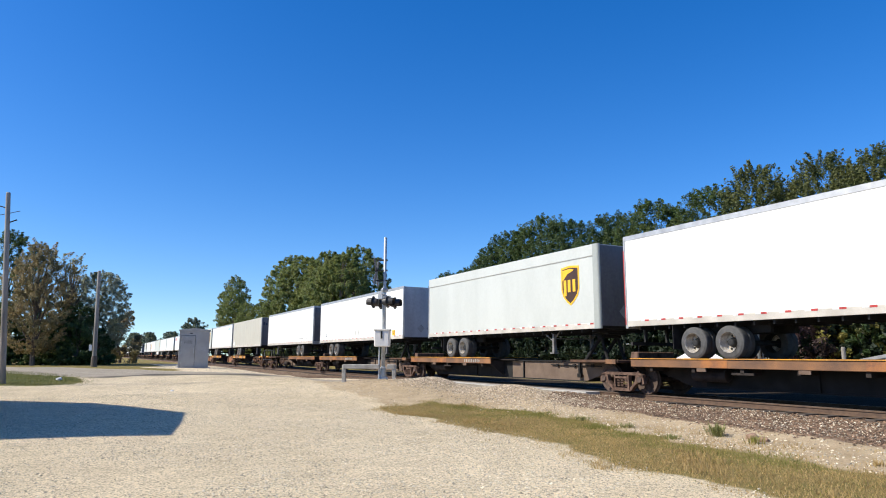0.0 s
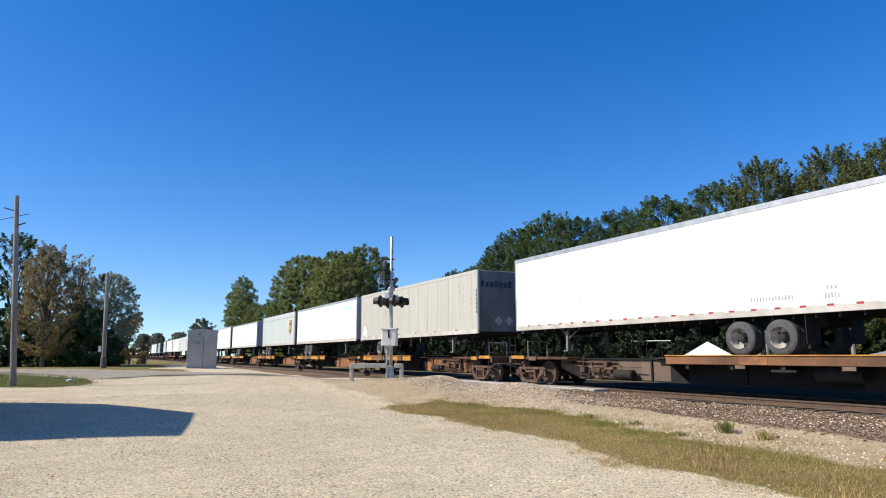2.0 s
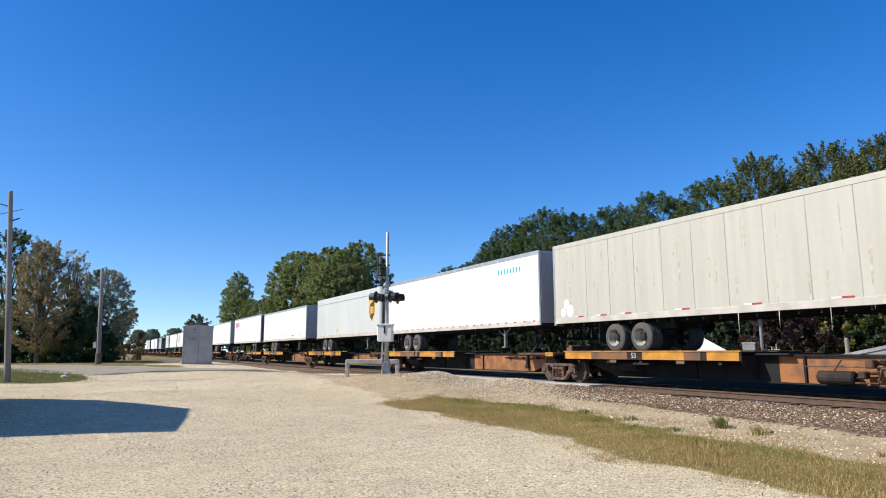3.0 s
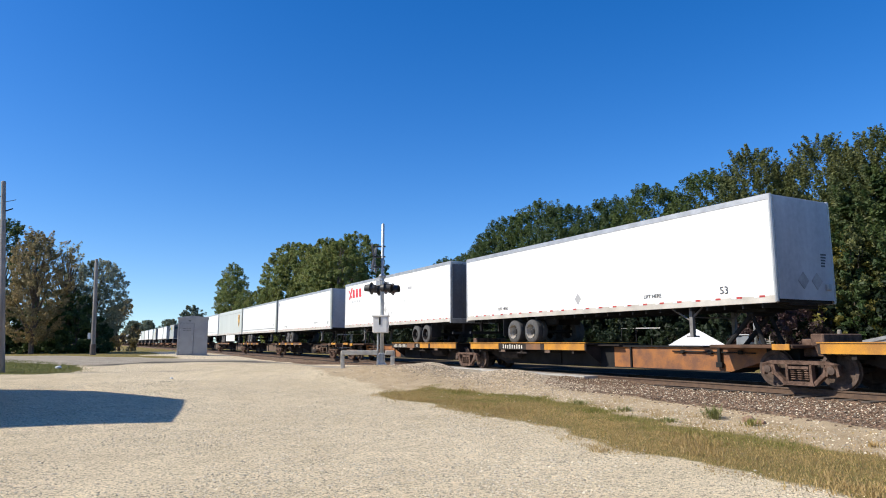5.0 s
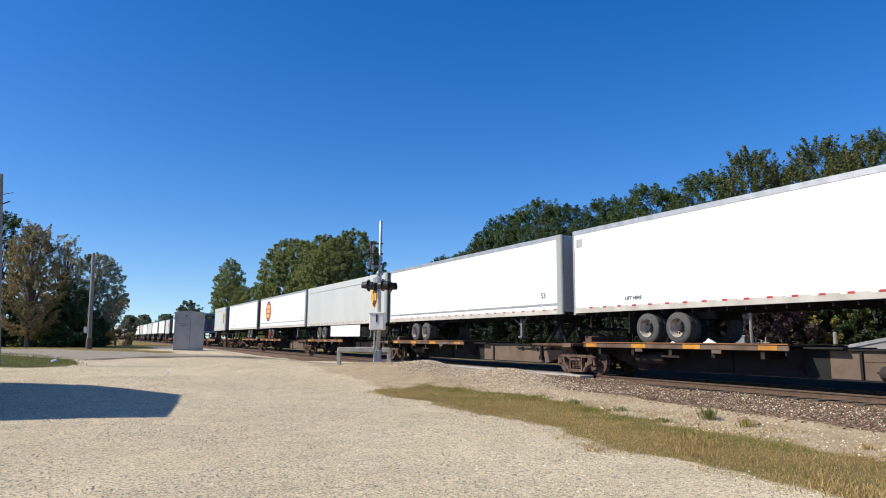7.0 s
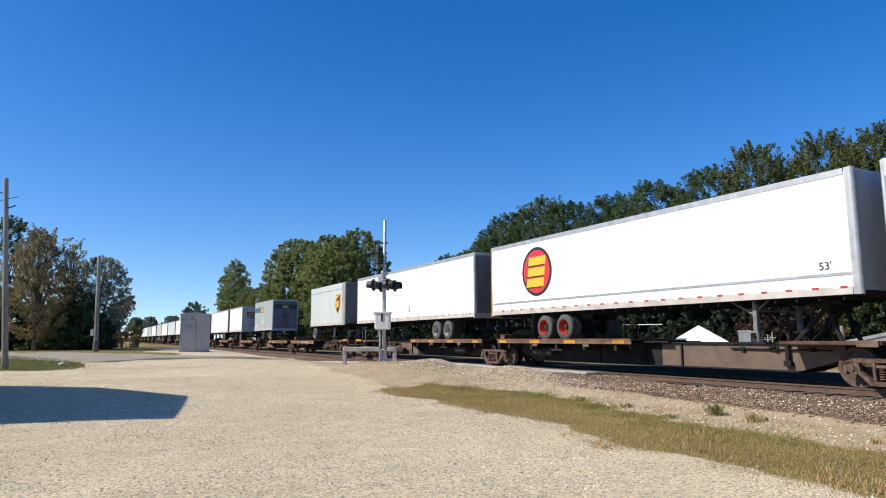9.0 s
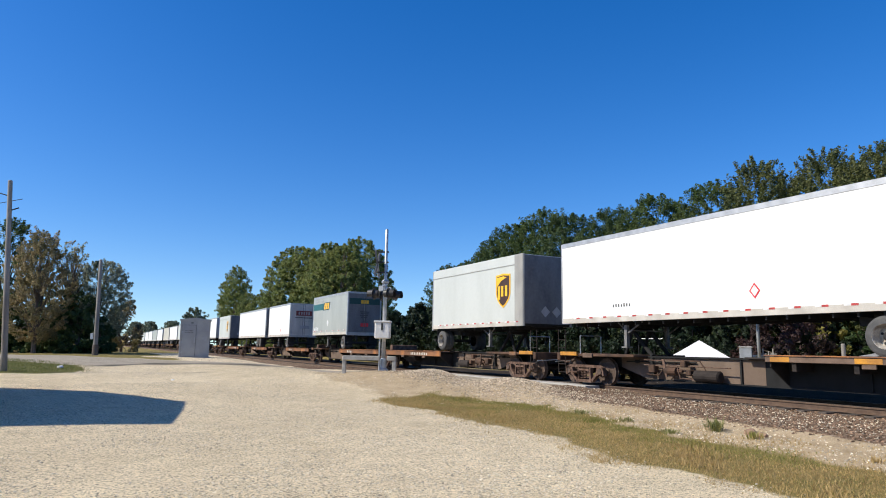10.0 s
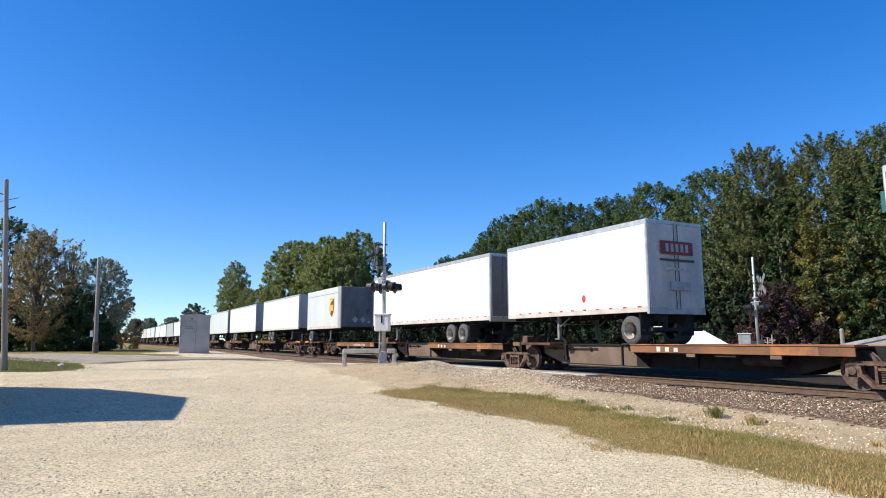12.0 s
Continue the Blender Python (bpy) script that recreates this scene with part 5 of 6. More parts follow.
def make_tree(name, label, height_m, spread, leaves, seed, sprays=200, per=120, leaf=0.24, bare=0.12, shape="dome", reach=1.3, slim=0.3, rise=0.9, shell=0.3, ripple=0.6, limbs=14):
    """A tapered trunk with limbs, and a crown of leafy sprays: tapering tufts of leaves that point outwards and up.
    reach and slim: a spray's length and half width; rise: how far it points upwards; shell: how much of the crown's core stays empty."""
    rng = np.random.default_rng(seed)
    tree = tagged(new(name), label, "tree", "trees round the crossing")
    bm = bmesh.new()
    r0 = 0.017 * height_m + 0.06
    pts = [Vector((0, 0, -0.3))]
    for k in range(1, 7):
        pts.append(Vector((rng.normal(0, 0.12) * k * 0.4, rng.normal(0, 0.12) * k * 0.4, height_m * 0.8 * k / 6)))
    for k in range(6):
        tube(bm, pts[k], pts[k + 1], r0 * (1 - k / 7), r0 * (1 - (k + 1) / 7), 8)
    base, way, size = [], [], []
    z0 = height_m * bare
    while len(base) < sprays:
        u = rng.uniform(0.02, 1)
        w = crown_width(shape, u)
        if rng.random() > 0.25 + 0.75 * w:
            continue
        a, rr = rng.uniform(0, 2 * math.pi), math.sqrt(rng.uniform(shell, 1.0))
        lump = 1 + ripple * (0.16 * math.sin(3 * a + seed + 4 * u) + 0.12 * math.sin(5 * a + 7 * u + 2 * seed))
        grow = rng.uniform(0.65, 1.25)
        r = max(0.0, rr * spread * w * lump - 0.35 * reach * grow)
        out = Vector((math.cos(a), math.sin(a), 0))
        base.append(tuple(out * r + Vector((0, 0, z0 + u * (height_m - z0) * (0.94 + 0.06 * lump) - 0.4 * reach * rise))))
        d = out * (1.0 - 0.55 * u) + Vector((0, 0, rise * (0.6 + 0.7 * u))) + Vector(rng.normal(0, 0.28, 3))
        way.append(tuple(d.normalized()))
        size.append(grow)
    base, way, size = np.array(base), np.array(way), np.array(size)
    for k in range(0, sprays, max(1, sprays // limbs)):
        c = Vector(base[k])
        j = min(5, max(1, int(c.z / (height_m * 0.8) * 6 * 0.6)))
        mid = pts[j].lerp(c, 0.55) + Vector((0, 0, 0.06 * height_m))
        tube(bm, pts[j], mid, r0 * 0.34, r0 * 0.2, 6)
        tube(bm, mid, c, r0 * 0.2, r0 * 0.08, 5)
        tube(bm, c, c + Vector(way[k]) * reach * size[k] * 0.8, r0 * 0.08, r0 * 0.03, 4)
    part("trunk", bm, BARK, tree, "grey-brown trunk and limbs")
    n = sprays * per
    which = rng.integers(0, sprays, n)
    t = rng.random(n) ** 0.8
    side = rng.normal(size=(n, 3))
    side -= way[which] * (side * way[which]).sum(1)[:, None]
    side /= np.linalg.norm(side, axis=1)[:, None]
    rad = slim * size[which] * (1.05 - 0.8 * t) * np.sqrt(rng.random(n))
    p = base[which] + way[which] * (t * reach * size[which])[:, None] + side * rad[:, None]
    out = p - np.array([0, 0, height_m * 0.45])
    out /= np.linalg.norm(out, axis=1)[:, None]
    face = side * 0.45 + out * 0.7 + 0.55 * rng.normal(size=(n, 3)) + np.array([0, 0, 0.25])
    u = np.cross(face, rng.normal(size=(n, 3)))
    u /= np.linalg.norm(u, axis=1)[:, None]
    w = np.cross(face, u)
    w /= np.linalg.norm(w, axis=1)[:, None]
    big = leaf * (0.55 + 0.75 * rng.random(n))[:, None]
    tri = np.stack([p - u * big * 0.5 - w * big * 0.32, p - u * big * 0.4 + w * big * 0.36, p + u * big * 0.65], 1).reshape(-1, 3)
    me = bpy.data.meshes.new("crown")
    me.from_pydata(tri.tolist(), [], np.arange(3 * n).reshape(-1, 3).tolist())
    me.materials.append(leaves)
    crown = new("crown", me)
    crown.parent = tree
    tagged(crown, "leafy crown of upright sprays with gaps")
    return tree


def ground_at(x, y):
    s, q = TD.x * x + TD.y * y, TN.x * x + TN.y * y
    return float(height(s, q))


def place(ob, s, q, turn=0.0, scale=1.0, sink=0.0):
    v = at(s, q)
    m = pose(v.x, v.y, float(height(s, q)) - sink, 0, 0, turn)
    ob.matrix_world = m @ Matrix.Diagonal((scale, scale, scale, 1))
    return ob


def plant(src, s, q, turn, scale):
    v = at(s, q)
    src_scale = tuple(src.scale)
    src.scale = (scale, scale, scale)
    c = copy_thing(src, pose(v.x, v.y, float(height(s, q)), 0, 0, turn))
    src.scale = src_scale
    return c


def make_trees():
    g = "tall leafy green tree in a row behind track"
    kw = dict(sprays=800, per=88, leaf=0.13, bare=0.14, reach=0.75, slim=0.42, rise=0.7, shell=0.22, ripple=0.35)
    base = [
        make_tree("broadleaf_tree", g, 12.5, 4.3, GREEN_B, 11, **kw),
        make_tree("broadleaf_tree", g, 12.5, 4.1, GREEN_A, 12, **kw),
        make_tree("broadleaf_tree", g + " with yellowing top", 12.5, 3.6, GREEN_C, 13, **dict(kw, reach=1.15, slim=0.28)),
        make_tree("broadleaf_tree", g, 12.5, 4.5, GREEN_B, 14, **kw)]
    rows = [(10.5, 36, 11.8, 2), (14.5, 35, 11.9, 1), (18.2, 35, 11.4, 2), (21.6, 36, 12.1, 2), (25.2, 35, 12.3, 2), (29.3, 36, 12.1, 1), (33.6, 35, 12.0, 1),
            (38.6, 36, 12.2, 0), (43.4, 35, 12.5, 3), (48.2, 36, 13.6, 1), (52.8, 35.5, 13.1, 0), (59.5, 38, 12.0, 1), (66, 39, 11.3, 1), (75, 41, 11.8, 0),
            (5, 37, 11, 3),
            (19, 41, 11.8, 3), (31, 42, 11.4, 1), (45, 42, 12.4, 3)]
    used = set()
    for k, (s, q, h, v) in enumerate(rows):
        if v not in used:
            used.add(v)
            place(base[v], s, q, 40 * k, h / 12.5)
        else:
            plant(base[v], s, q, 47 * k, h / 12.5)
    shrub = make_tree("shrub", "dark red-leaved shrub beneath the tree row", 3.6, 2.6, PURPLE, 31, 170, 100, 0.13, 0.02, "bush", 0.6, 0.36)
    place(shrub, 21.8, 31.9, 0, 1.1)
    low = make_tree("shrub", "bushy undergrowth coloured dark for shade beneath the tree row", 4.2, 2.3, GREEN_E, 32, 100, 75, 0.24, 0.01, "bush", 0.8, 0.42, shell=0.1)
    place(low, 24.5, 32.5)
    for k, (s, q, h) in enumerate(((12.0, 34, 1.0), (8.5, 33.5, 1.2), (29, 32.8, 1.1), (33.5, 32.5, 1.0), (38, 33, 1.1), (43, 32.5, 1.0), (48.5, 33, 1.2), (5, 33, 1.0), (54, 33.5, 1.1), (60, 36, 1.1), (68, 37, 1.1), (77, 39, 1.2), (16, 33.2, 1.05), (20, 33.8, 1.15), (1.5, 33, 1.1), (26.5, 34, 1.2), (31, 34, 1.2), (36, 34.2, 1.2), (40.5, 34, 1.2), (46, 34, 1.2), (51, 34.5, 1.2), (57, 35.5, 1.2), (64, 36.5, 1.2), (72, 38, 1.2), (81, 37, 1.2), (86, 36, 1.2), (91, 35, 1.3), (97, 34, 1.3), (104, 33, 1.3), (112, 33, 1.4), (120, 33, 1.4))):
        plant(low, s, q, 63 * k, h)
    big = make_tree("broadleaf_tree", "large rounded green tree beyond the train", 18.0, 6.6, GREEN_D, 21, 900, 85, 0.24, 0.02, "dome", 0.9, 0.62, 0.3, 0.5, 0.3)
    place(big, 107.5, 37, 0, 1.0)
    plant(big, 119, 39, 100, 1.12)
    plant(big, 113, 42, 250, 1.14)
    plant(big, 136, 37, 30, 1.2)
    plant(big, 128, 37, 160, 1.12)
    tall = make_tree("broadleaf_tree", "slender green tree beyond the train", 20, 4.2, GREEN_D, 22, 600, 60, 0.27, 0.05, "ball", 1.0, 0.7, 0.7, 0.2, 0.3)
    place(tall, 200, 36, 0, 1.2)
    plant(tall, 189, 34, 140, 0.98)
    plant(big, 160, 35, 60, 0.72)
    plant(tall, 172, 34, 80, 0.72)
    plant(tall, 153, 36, 200, 0.72)
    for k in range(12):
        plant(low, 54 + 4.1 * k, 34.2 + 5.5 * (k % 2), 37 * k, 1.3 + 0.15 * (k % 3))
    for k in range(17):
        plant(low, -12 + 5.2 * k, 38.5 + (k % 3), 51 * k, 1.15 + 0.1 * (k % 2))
    round_one = make_tree("broadleaf_tree", "rounded tree far along the track, paled for haze", 13, 5.0, GREEN_FAR, 23, 220, 70, 0.42, 0.02, "dome", 1.1, 0.7, 0.5, 0.2, 0.4)
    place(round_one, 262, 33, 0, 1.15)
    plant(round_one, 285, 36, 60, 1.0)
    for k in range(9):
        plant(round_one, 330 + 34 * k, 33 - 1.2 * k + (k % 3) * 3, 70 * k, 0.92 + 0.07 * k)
    column = make_tree("slender_tree", "slender vine-covered tree before the tree row", 8.6, 1.25, GREEN_B, 51, 170, 75, 0.17, 0.02, "upright", 0.7, 0.3, 0.5, 0.1)
    place(column, 18.6, 33.0)
    gold = make_tree("slender_tree", "slender tree with yellowing leaves before the tree row", 7.0, 1.3, YELLOWING, 52, 190, 75, 0.15, 0.02, "upright", 0.7, 0.3, 0.5, 0.1)
    place(gold, 19.9, 32.9, 0, 1.15)
    plant(gold, 25.2, 33.0, 120, 0.7)
    plant(gold, 17.0, 33.4, 220, 0.9)
    for k, (s, q, h) in enumerate(((17.2, 33.4, 1.08), (22.6, 33.6, 1.0), (14.8, 33.2, 1.1), (24.2, 34.2, 1.05), (11.5, 33.4, 1.05))):
        plant(column, s, q, 71 * k, h)
    # left of the track
    a = make_tree("broadleaf_tree", "tall tree with yellow-brown turning leaves", 11.5, 3.0, AUTUMN, 41, 470, 95, 0.14, 0.08, "ball", 0.85, 0.32, 0.7, 0.1, 0.9, 26)
    place(a, 58.4, -4.0, 20, 0.80)
    b = make_tree("broadleaf_tree", "dusty green tree beside the road", 9.0, 3.0, GREY_GREEN, 42, 800, 70, 0.125, 0.14, "ball", 0.55, 0.3, 0.6, 0.2, 0.05)
    place(b, 62.5, 0.2, 0, 0.85)
    c = make_tree("broadleaf_tree", "dark green tree behind the turning tree", 11.0, 3.6, GREEN_B, 43, 260, 90, 0.2, 0.02, "upright", 1.0, 0.36, 0.9, 0.1)
    place(c, 66, -7.0, 0, 0.98)
    plant(c, 68, -12, 90, 0.95)
    bare = make_tree("bare_tree", "thin half-bare tree between leafy ones", 9.4, 2.0, GREY_GREEN, 44, 60, 22, 0.2, 0.35, "upright", 1.3, 0.3, 1.1, 0.1, 0.9, 40)
    place(bare, 61.5, -2.2)
    d = make_tree("shrub", "dense dark hedge bushes along the road", 4.6, 2.2, GREEN_B, 45, 130, 80, 0.19, 0.0, "bush", 0.7, 0.36, 0.6, 0.1)
    place(d, 60, -1.2)
    for k, (s, q, h) in enumerate(((61.5, -3.6, 0.9), (61, 0.3, 0.62), (62.5, -6.6, 1.0), (63, -9.5, 0.9), (66, -0.2, 0.5), (63, 0.5, 0.5), (62, -13, 0.9), (61.5, -16, 1.1), (61.0, -1.9, 0.8))):
        plant(d, s, q, 77 * k, h)
    e = make_tree("shrub", "brownish bush at the end of the hedge", 3.0, 1.5, AUTUMN, 46, 40, 70, 0.24, 0.0, "bush", 0.8, 0.35)
    place(e, 73, 2.4, 0, 1.5)
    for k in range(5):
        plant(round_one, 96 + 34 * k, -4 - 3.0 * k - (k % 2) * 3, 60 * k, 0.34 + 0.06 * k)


make_trees()


# ---------------------------------------------------------------- crossing signals, cabinet, poles
def make_signal(s, q, turn, height_m=5.4, box_z=1.2, box_paint=RELAY):
    """Crossing signal: mast with crossbuck, paired lamps, junction box and base rails. Local +x is the way the crossbuck faces."""
    sig = tagged(new("crossing_signal"), "grey crossing signal mast with crossbuck and twin lamps", "crossing signal", "crossing signals")
    bm = revolve(bmesh.new(), [(0.075, 0.0), (0.075, 3.3), (0.06, 3.35), (0.06, height_m), (0.02, height_m + 0.04)], "z", 14)
    part("mast", bm, GALV, sig, "galvanized tubular mast", smooth=True)
    part("base", revolve(bmesh.new(), [(0.2, -0.1), (0.2, 0.05), (0.13, 0.1), (0.12, 0.42), (0.09, 0.46)], "z", 14), GALV, sig)
    # crossbuck
    z = height_m - 1.35
    buck = part("crossbuck", boxes((0.30, 0.32, -0.05, 0.05, z - 0.5, z + 0.4)), POST, sig, "white crossbuck boards seen edge on")
    for tilt in (45, -45):
        bm = boxes((0.325, 0.345, -0.68, 0.68, -0.115, 0.115))
        # white board given a dark grey that paints in its back's shade
        o = part("board", bm, NOSE, buck, "white board coloured dark for its shaded back")
        o.matrix_basis = pose(0, 0, z, tilt, 0, 0)
    for dz in (-0.35, 0.05, 0.45):
        part("bracket", boxes((-0.1, 0.325, -0.05, 0.05, z + dz, z + dz + 0.05)), BLACK, sig)
    # lamps
    zl = 2.88
    part("cross_arm", tube(bmesh.new(), (0, -0.55, zl + 0.3), (0, 0.55, zl + 0.3), 0.035), GALV, sig)
    for side in (1, -1):
        for way in (1, -1):
            y = side * 0.34
            x0 = way * 0.10
            bm = revolve(bmesh.new(), [(0.06, 0.0), (0.13, way * 0.02), (0.155, way * 0.16), (0.155, way * 0.19)], "x", 20, (x0, y, zl))
            lamp = part("lamp_housing", bm, BLACK, sig, "black lamp housing")
            lamp.matrix_basis = pose(0, 0, 0, 0, 0, -14)
            part("hinge_bracket", boxes((min(0, x0), max(0, x0), y - 0.05, y + 0.05, zl + 0.1, zl + 0.3), bevel=0.01), GALV, lamp, "galvanized lamp bracket")
            bm = revolve(bmesh.new(), [(0.23, way * 0.19), (0.23, way * 0.2), (0.05, way * 0.205)], "x", 28, (x0, y, zl))
            part("backing_disc", bm, BLACK, lamp, "round black backing disc")
            part("lens", revolve(bmesh.new(), [(0.15, way * 0.206), (0.11, way * 0.23), (0.02, way * 0.24)], "x", 20, (x0, y, zl)), LENS, lamp, "dark red lens")
            bm = bmesh.new()
            n = 12
            for k in range(n):
                a0, a1 = math.pi * (1.5 * k / n - 0.25), math.pi * (1.5 * (k + 1) / n - 0.25)
                qd = [(x0 + way * d, y + r * math.cos(a), zl + r * math.sin(a)) for d, r, a in ((0.2, 0.16, a0), (0.2, 0.16, a1), (0.44, 0.14, a1), (0.44, 0.14, a0))]
                qd2 = [(x0 + way * d, y + r * math.cos(a), zl + r * math.sin(a)) for d, r, a in ((0.2, 0.17, a0), (0.2, 0.17, a1), (0.44, 0.15, a1), (0.44, 0.15, a0))]
                bm.faces.new([bm.verts.new(v) for v in qd])
                bm.faces.new([bm.verts.new(v) for v in qd2])
            part("visor", bm, BLACK, lamp)
    part("bell", revolve(bmesh.new(), [(0.03, 0), (0.12, 0.02), (0.15, 0.1), (0.1, 0.16), (0.02, 0.18)], "z", 16, (0, 0, 3.28)), GALV, sig)
    junction = part("junction_box", boxes((-0.28, 0.28, 0.06, 0.46, box_z, box_z + 0.62), bevel=0.03), box_paint, sig, "pale grey relay box")
    part("hasp", boxes((-0.03, 0.03, 0.46, 0.48, box_z + 0.30, box_z + 0.58)), DARK, junction, "dark lid clasp")
    part("lid", boxes((-0.31, 0.31, 0.03, 0.49, box_z + 0.60, box_z + 0.66), bevel=0.015), box_paint, junction)
    part("conduit", tube(bmesh.new(), (0.12, 0.2, 0.0), (0.12, 0.2, box_z + 0.02), 0.03, n=8), GALV, sig)
    # post rails
    for x in (1.45, -0.45):
        part("guard_post", boxes((x - 0.07, x + 0.07, 0.12, 0.26, -0.25, 0.52), bevel=0.015), POST, sig)
    part("guard_rail", boxes((0.1, 1.5, 0.1, 0.28, 0.38, 0.55), bevel=0.02), POST, sig, "galvanized low guard rail")
    part("guard_rail", boxes((-0.5, -0.18, 0.1, 0.28, 0.38, 0.55), bevel=0.02), POST, sig)
    v = at(s, q)
    sig.matrix_world = pose(v.x, v.y, float(height(s, q)), 0, 0, turn)
    return sig


make_signal(*MAST_SQ, 175)
make_signal(21.2, 28.8, -5, box_z=0.6, box_paint=GALV)


def make_cabinet():
    c = tagged(new("equipment_cabinet"), "grey aluminium railway equipment shelter with single door", "equipment shelter")
    part("wall", boxes((-0.93, 0.93, -0.85, 0.85, 0.0, 2.42), bevel=0.015), CABINET, c)
    bm = bmesh.new()
    prism(bm, [(-0.98, 2.4), (0.98, 2.4), (0.98, 2.48), (0, 2.6), (-0.98, 2.48)], -0.9, 0.9)
    part("roof", bm, CABINET, c, "low gabled metal roof")
    door = part("door", boxes((-0.05, 0.8, 0.85, 0.88, 0.08, 2.1), bevel=0.008), CABINET, c)
    part("handle", boxes((0.0, 0.05, 0.88, 0.92, 0.95, 1.3)), GALV, door, "steel handle")
    for z in (0.35, 1.0, 1.65):
        part("hinge", boxes((0.76, 0.81, 0.85, 0.9, z - 0.06, z + 0.06)), GALV, door)
    bm = bmesh.new()
    box(bm, -0.067, -0.055, 0.85, 0.856, 0.06, 2.12)
    box(bm, 0.805, 0.815, 0.85, 0.856, 0.06, 2.12)
    box(bm, -0.075, 0.825, 0.85, 0.856, 2.105, 2.117)
    part("door_seam", bm, INK, c, "dark joint round the door")
    bars("notice", c, INK, 0.15, 1.72, 0.5, 0.05, 7, 0.881, "small dark notice lines")
    bars("notice", c, INK, 0.15, 1.60, 0.5, 0.05, 6, 0.881)
    part("vent", boxes((0.14, 0.28, 0.85, 0.87, 2.22, 2.28)), INK, c, "small dark vent")
    part("sign", boxes((-0.72, -0.45, 0.852, 0.858, 1.1, 1.4)), PALE_MARK, c)
    part("footing", boxes((-1.08, 1.08, -0.98, 0.98, -0.3, 0.02)), CONCRETE, c, "pale concrete footing")
    v = at(*CABINET_SQ)
    c.matrix_world = pose(v.x, v.y, float(height(*CABINET_SQ)), 0, 0, 200)


make_cabinet()


def make_pole(x, y, tall, radius, lean, fittings):
    p = tagged(new("utility_pole"), "weathered grey wooden utility pole", "utility pole", "utility poles")
    bm = revolve(bmesh.new(), [(radius * 1.15, -0.6), (radius, 0.6), (radius * 0.72, tall - 0.05), (radius * 0.6, tall)], "z", 14)
    part("shaft", bm, WOOD_POLE, p, smooth=True)
    for k, (z, a, length) in enumerate(fittings):
        bm = tube(bmesh.new(), (0, 0, z), (length * math.cos(radians(a)), length * math.sin(radians(a)), z + 0.35 * length), 0.025, n=6)
        part("bracket", bm, DARK, p, "dark metal bracket")
    p.matrix_world = pose(x, y, ground_at(x, y), lean[0], lean[1], 0)
    return p


p1 = make_pole(-17.15, 25.8, 7.6, 0.115, (2.2, -3.2), ((6.95, 180, 0.5), (6.35, 10, 0.35)))
p2 = make_pole(-22.9, 43.3, 6.35, 0.14, (0.8, -1.4), ())
part("meter_box", boxes((-0.34, -0.14, -0.1, 0.1, 1.05, 1.45), bevel=0.01), GALV, p2, "small grey meter box")
part("lower_guard", revolve(bmesh.new(), [(0.19, 0.0), (0.18, 0.7)], "z", 14), BARK, p2, "brown ground-line wrap")


def make_wire(a, b, sag, r=0.014):
    a, b = Vector(a), Vector(b)
    bm = bmesh.new()
    n = 14
    pts = [a.lerp(b, k / n) - Vector((0, 0, sag * 4 * (k / n) * (1 - k / n))) for k in range(n + 1)]
    side = (b - a).cross(Vector((0, 0, 1))).normalized()
    rings = [[bm.verts.new(p + r * (math.cos(1.2566 * j) * side + Vector((0, 0, math.sin(1.2566 * j))))) for j in range(5)] for p in pts]
    for u, v in zip(rings, rings[1:]):
        for j in range(5):
            bm.faces.new((u[j], u[(j + 1) % 5], v[(j + 1) % 5], v[j]))
    return tagged(link_mesh("overhead_wire", bm, DARK), "thin dark overhead wire fixed to the pole", "wire")


make_wire((-17.2, 25.8, 7.35), (-36.0, 30.0, 7.6), 0.7)


# ---------------------------------------------------------------- far side: pitched white roof, house, shed that casts the shade
def make_pavilion():
    s, q = 26.1, 30.35
    v = at(s, q)
    h = tagged(new("pavilion"), "small pavilion with bright white hipped roof beyond the track", "pavilion")
    bm = bmesh.new()
    top = bm.verts.new((0, 0, 2.12))
    ring = [bm.verts.new((x, y, 1.12)) for x, y in ((-1.62, -1.62), (1.62, -1.62), (1.62, 1.62), (-1.62, 1.62))]
    under = [bm.verts.new((x, y, 1.02)) for x, y in ((-1.62, -1.62), (1.62, -1.62), (1.62, 1.62), (-1.62, 1.62))]
    for k in range(4):
        bm.faces.new((ring[k], ring[(k + 1) % 4], top))
        bm.faces.new((under[k], under[(k + 1) % 4], ring[(k + 1) % 4], ring[k]))
    bm.faces.new(under[::-1])
    part("roof", bm, TENT, h, "white hipped roof")
    for x in (-1.4, 1.4):
        for y in (-1.4, 1.4):
            part("post", boxes((x - 0.05, x + 0.05, y - 0.05, y + 0.05, -0.2, 1.16)), TENT, h)
    h.matrix_world = pose(v.x, v.y, float(height(s, q)) - 0.17, 0, 0, 158)


make_pavilion()


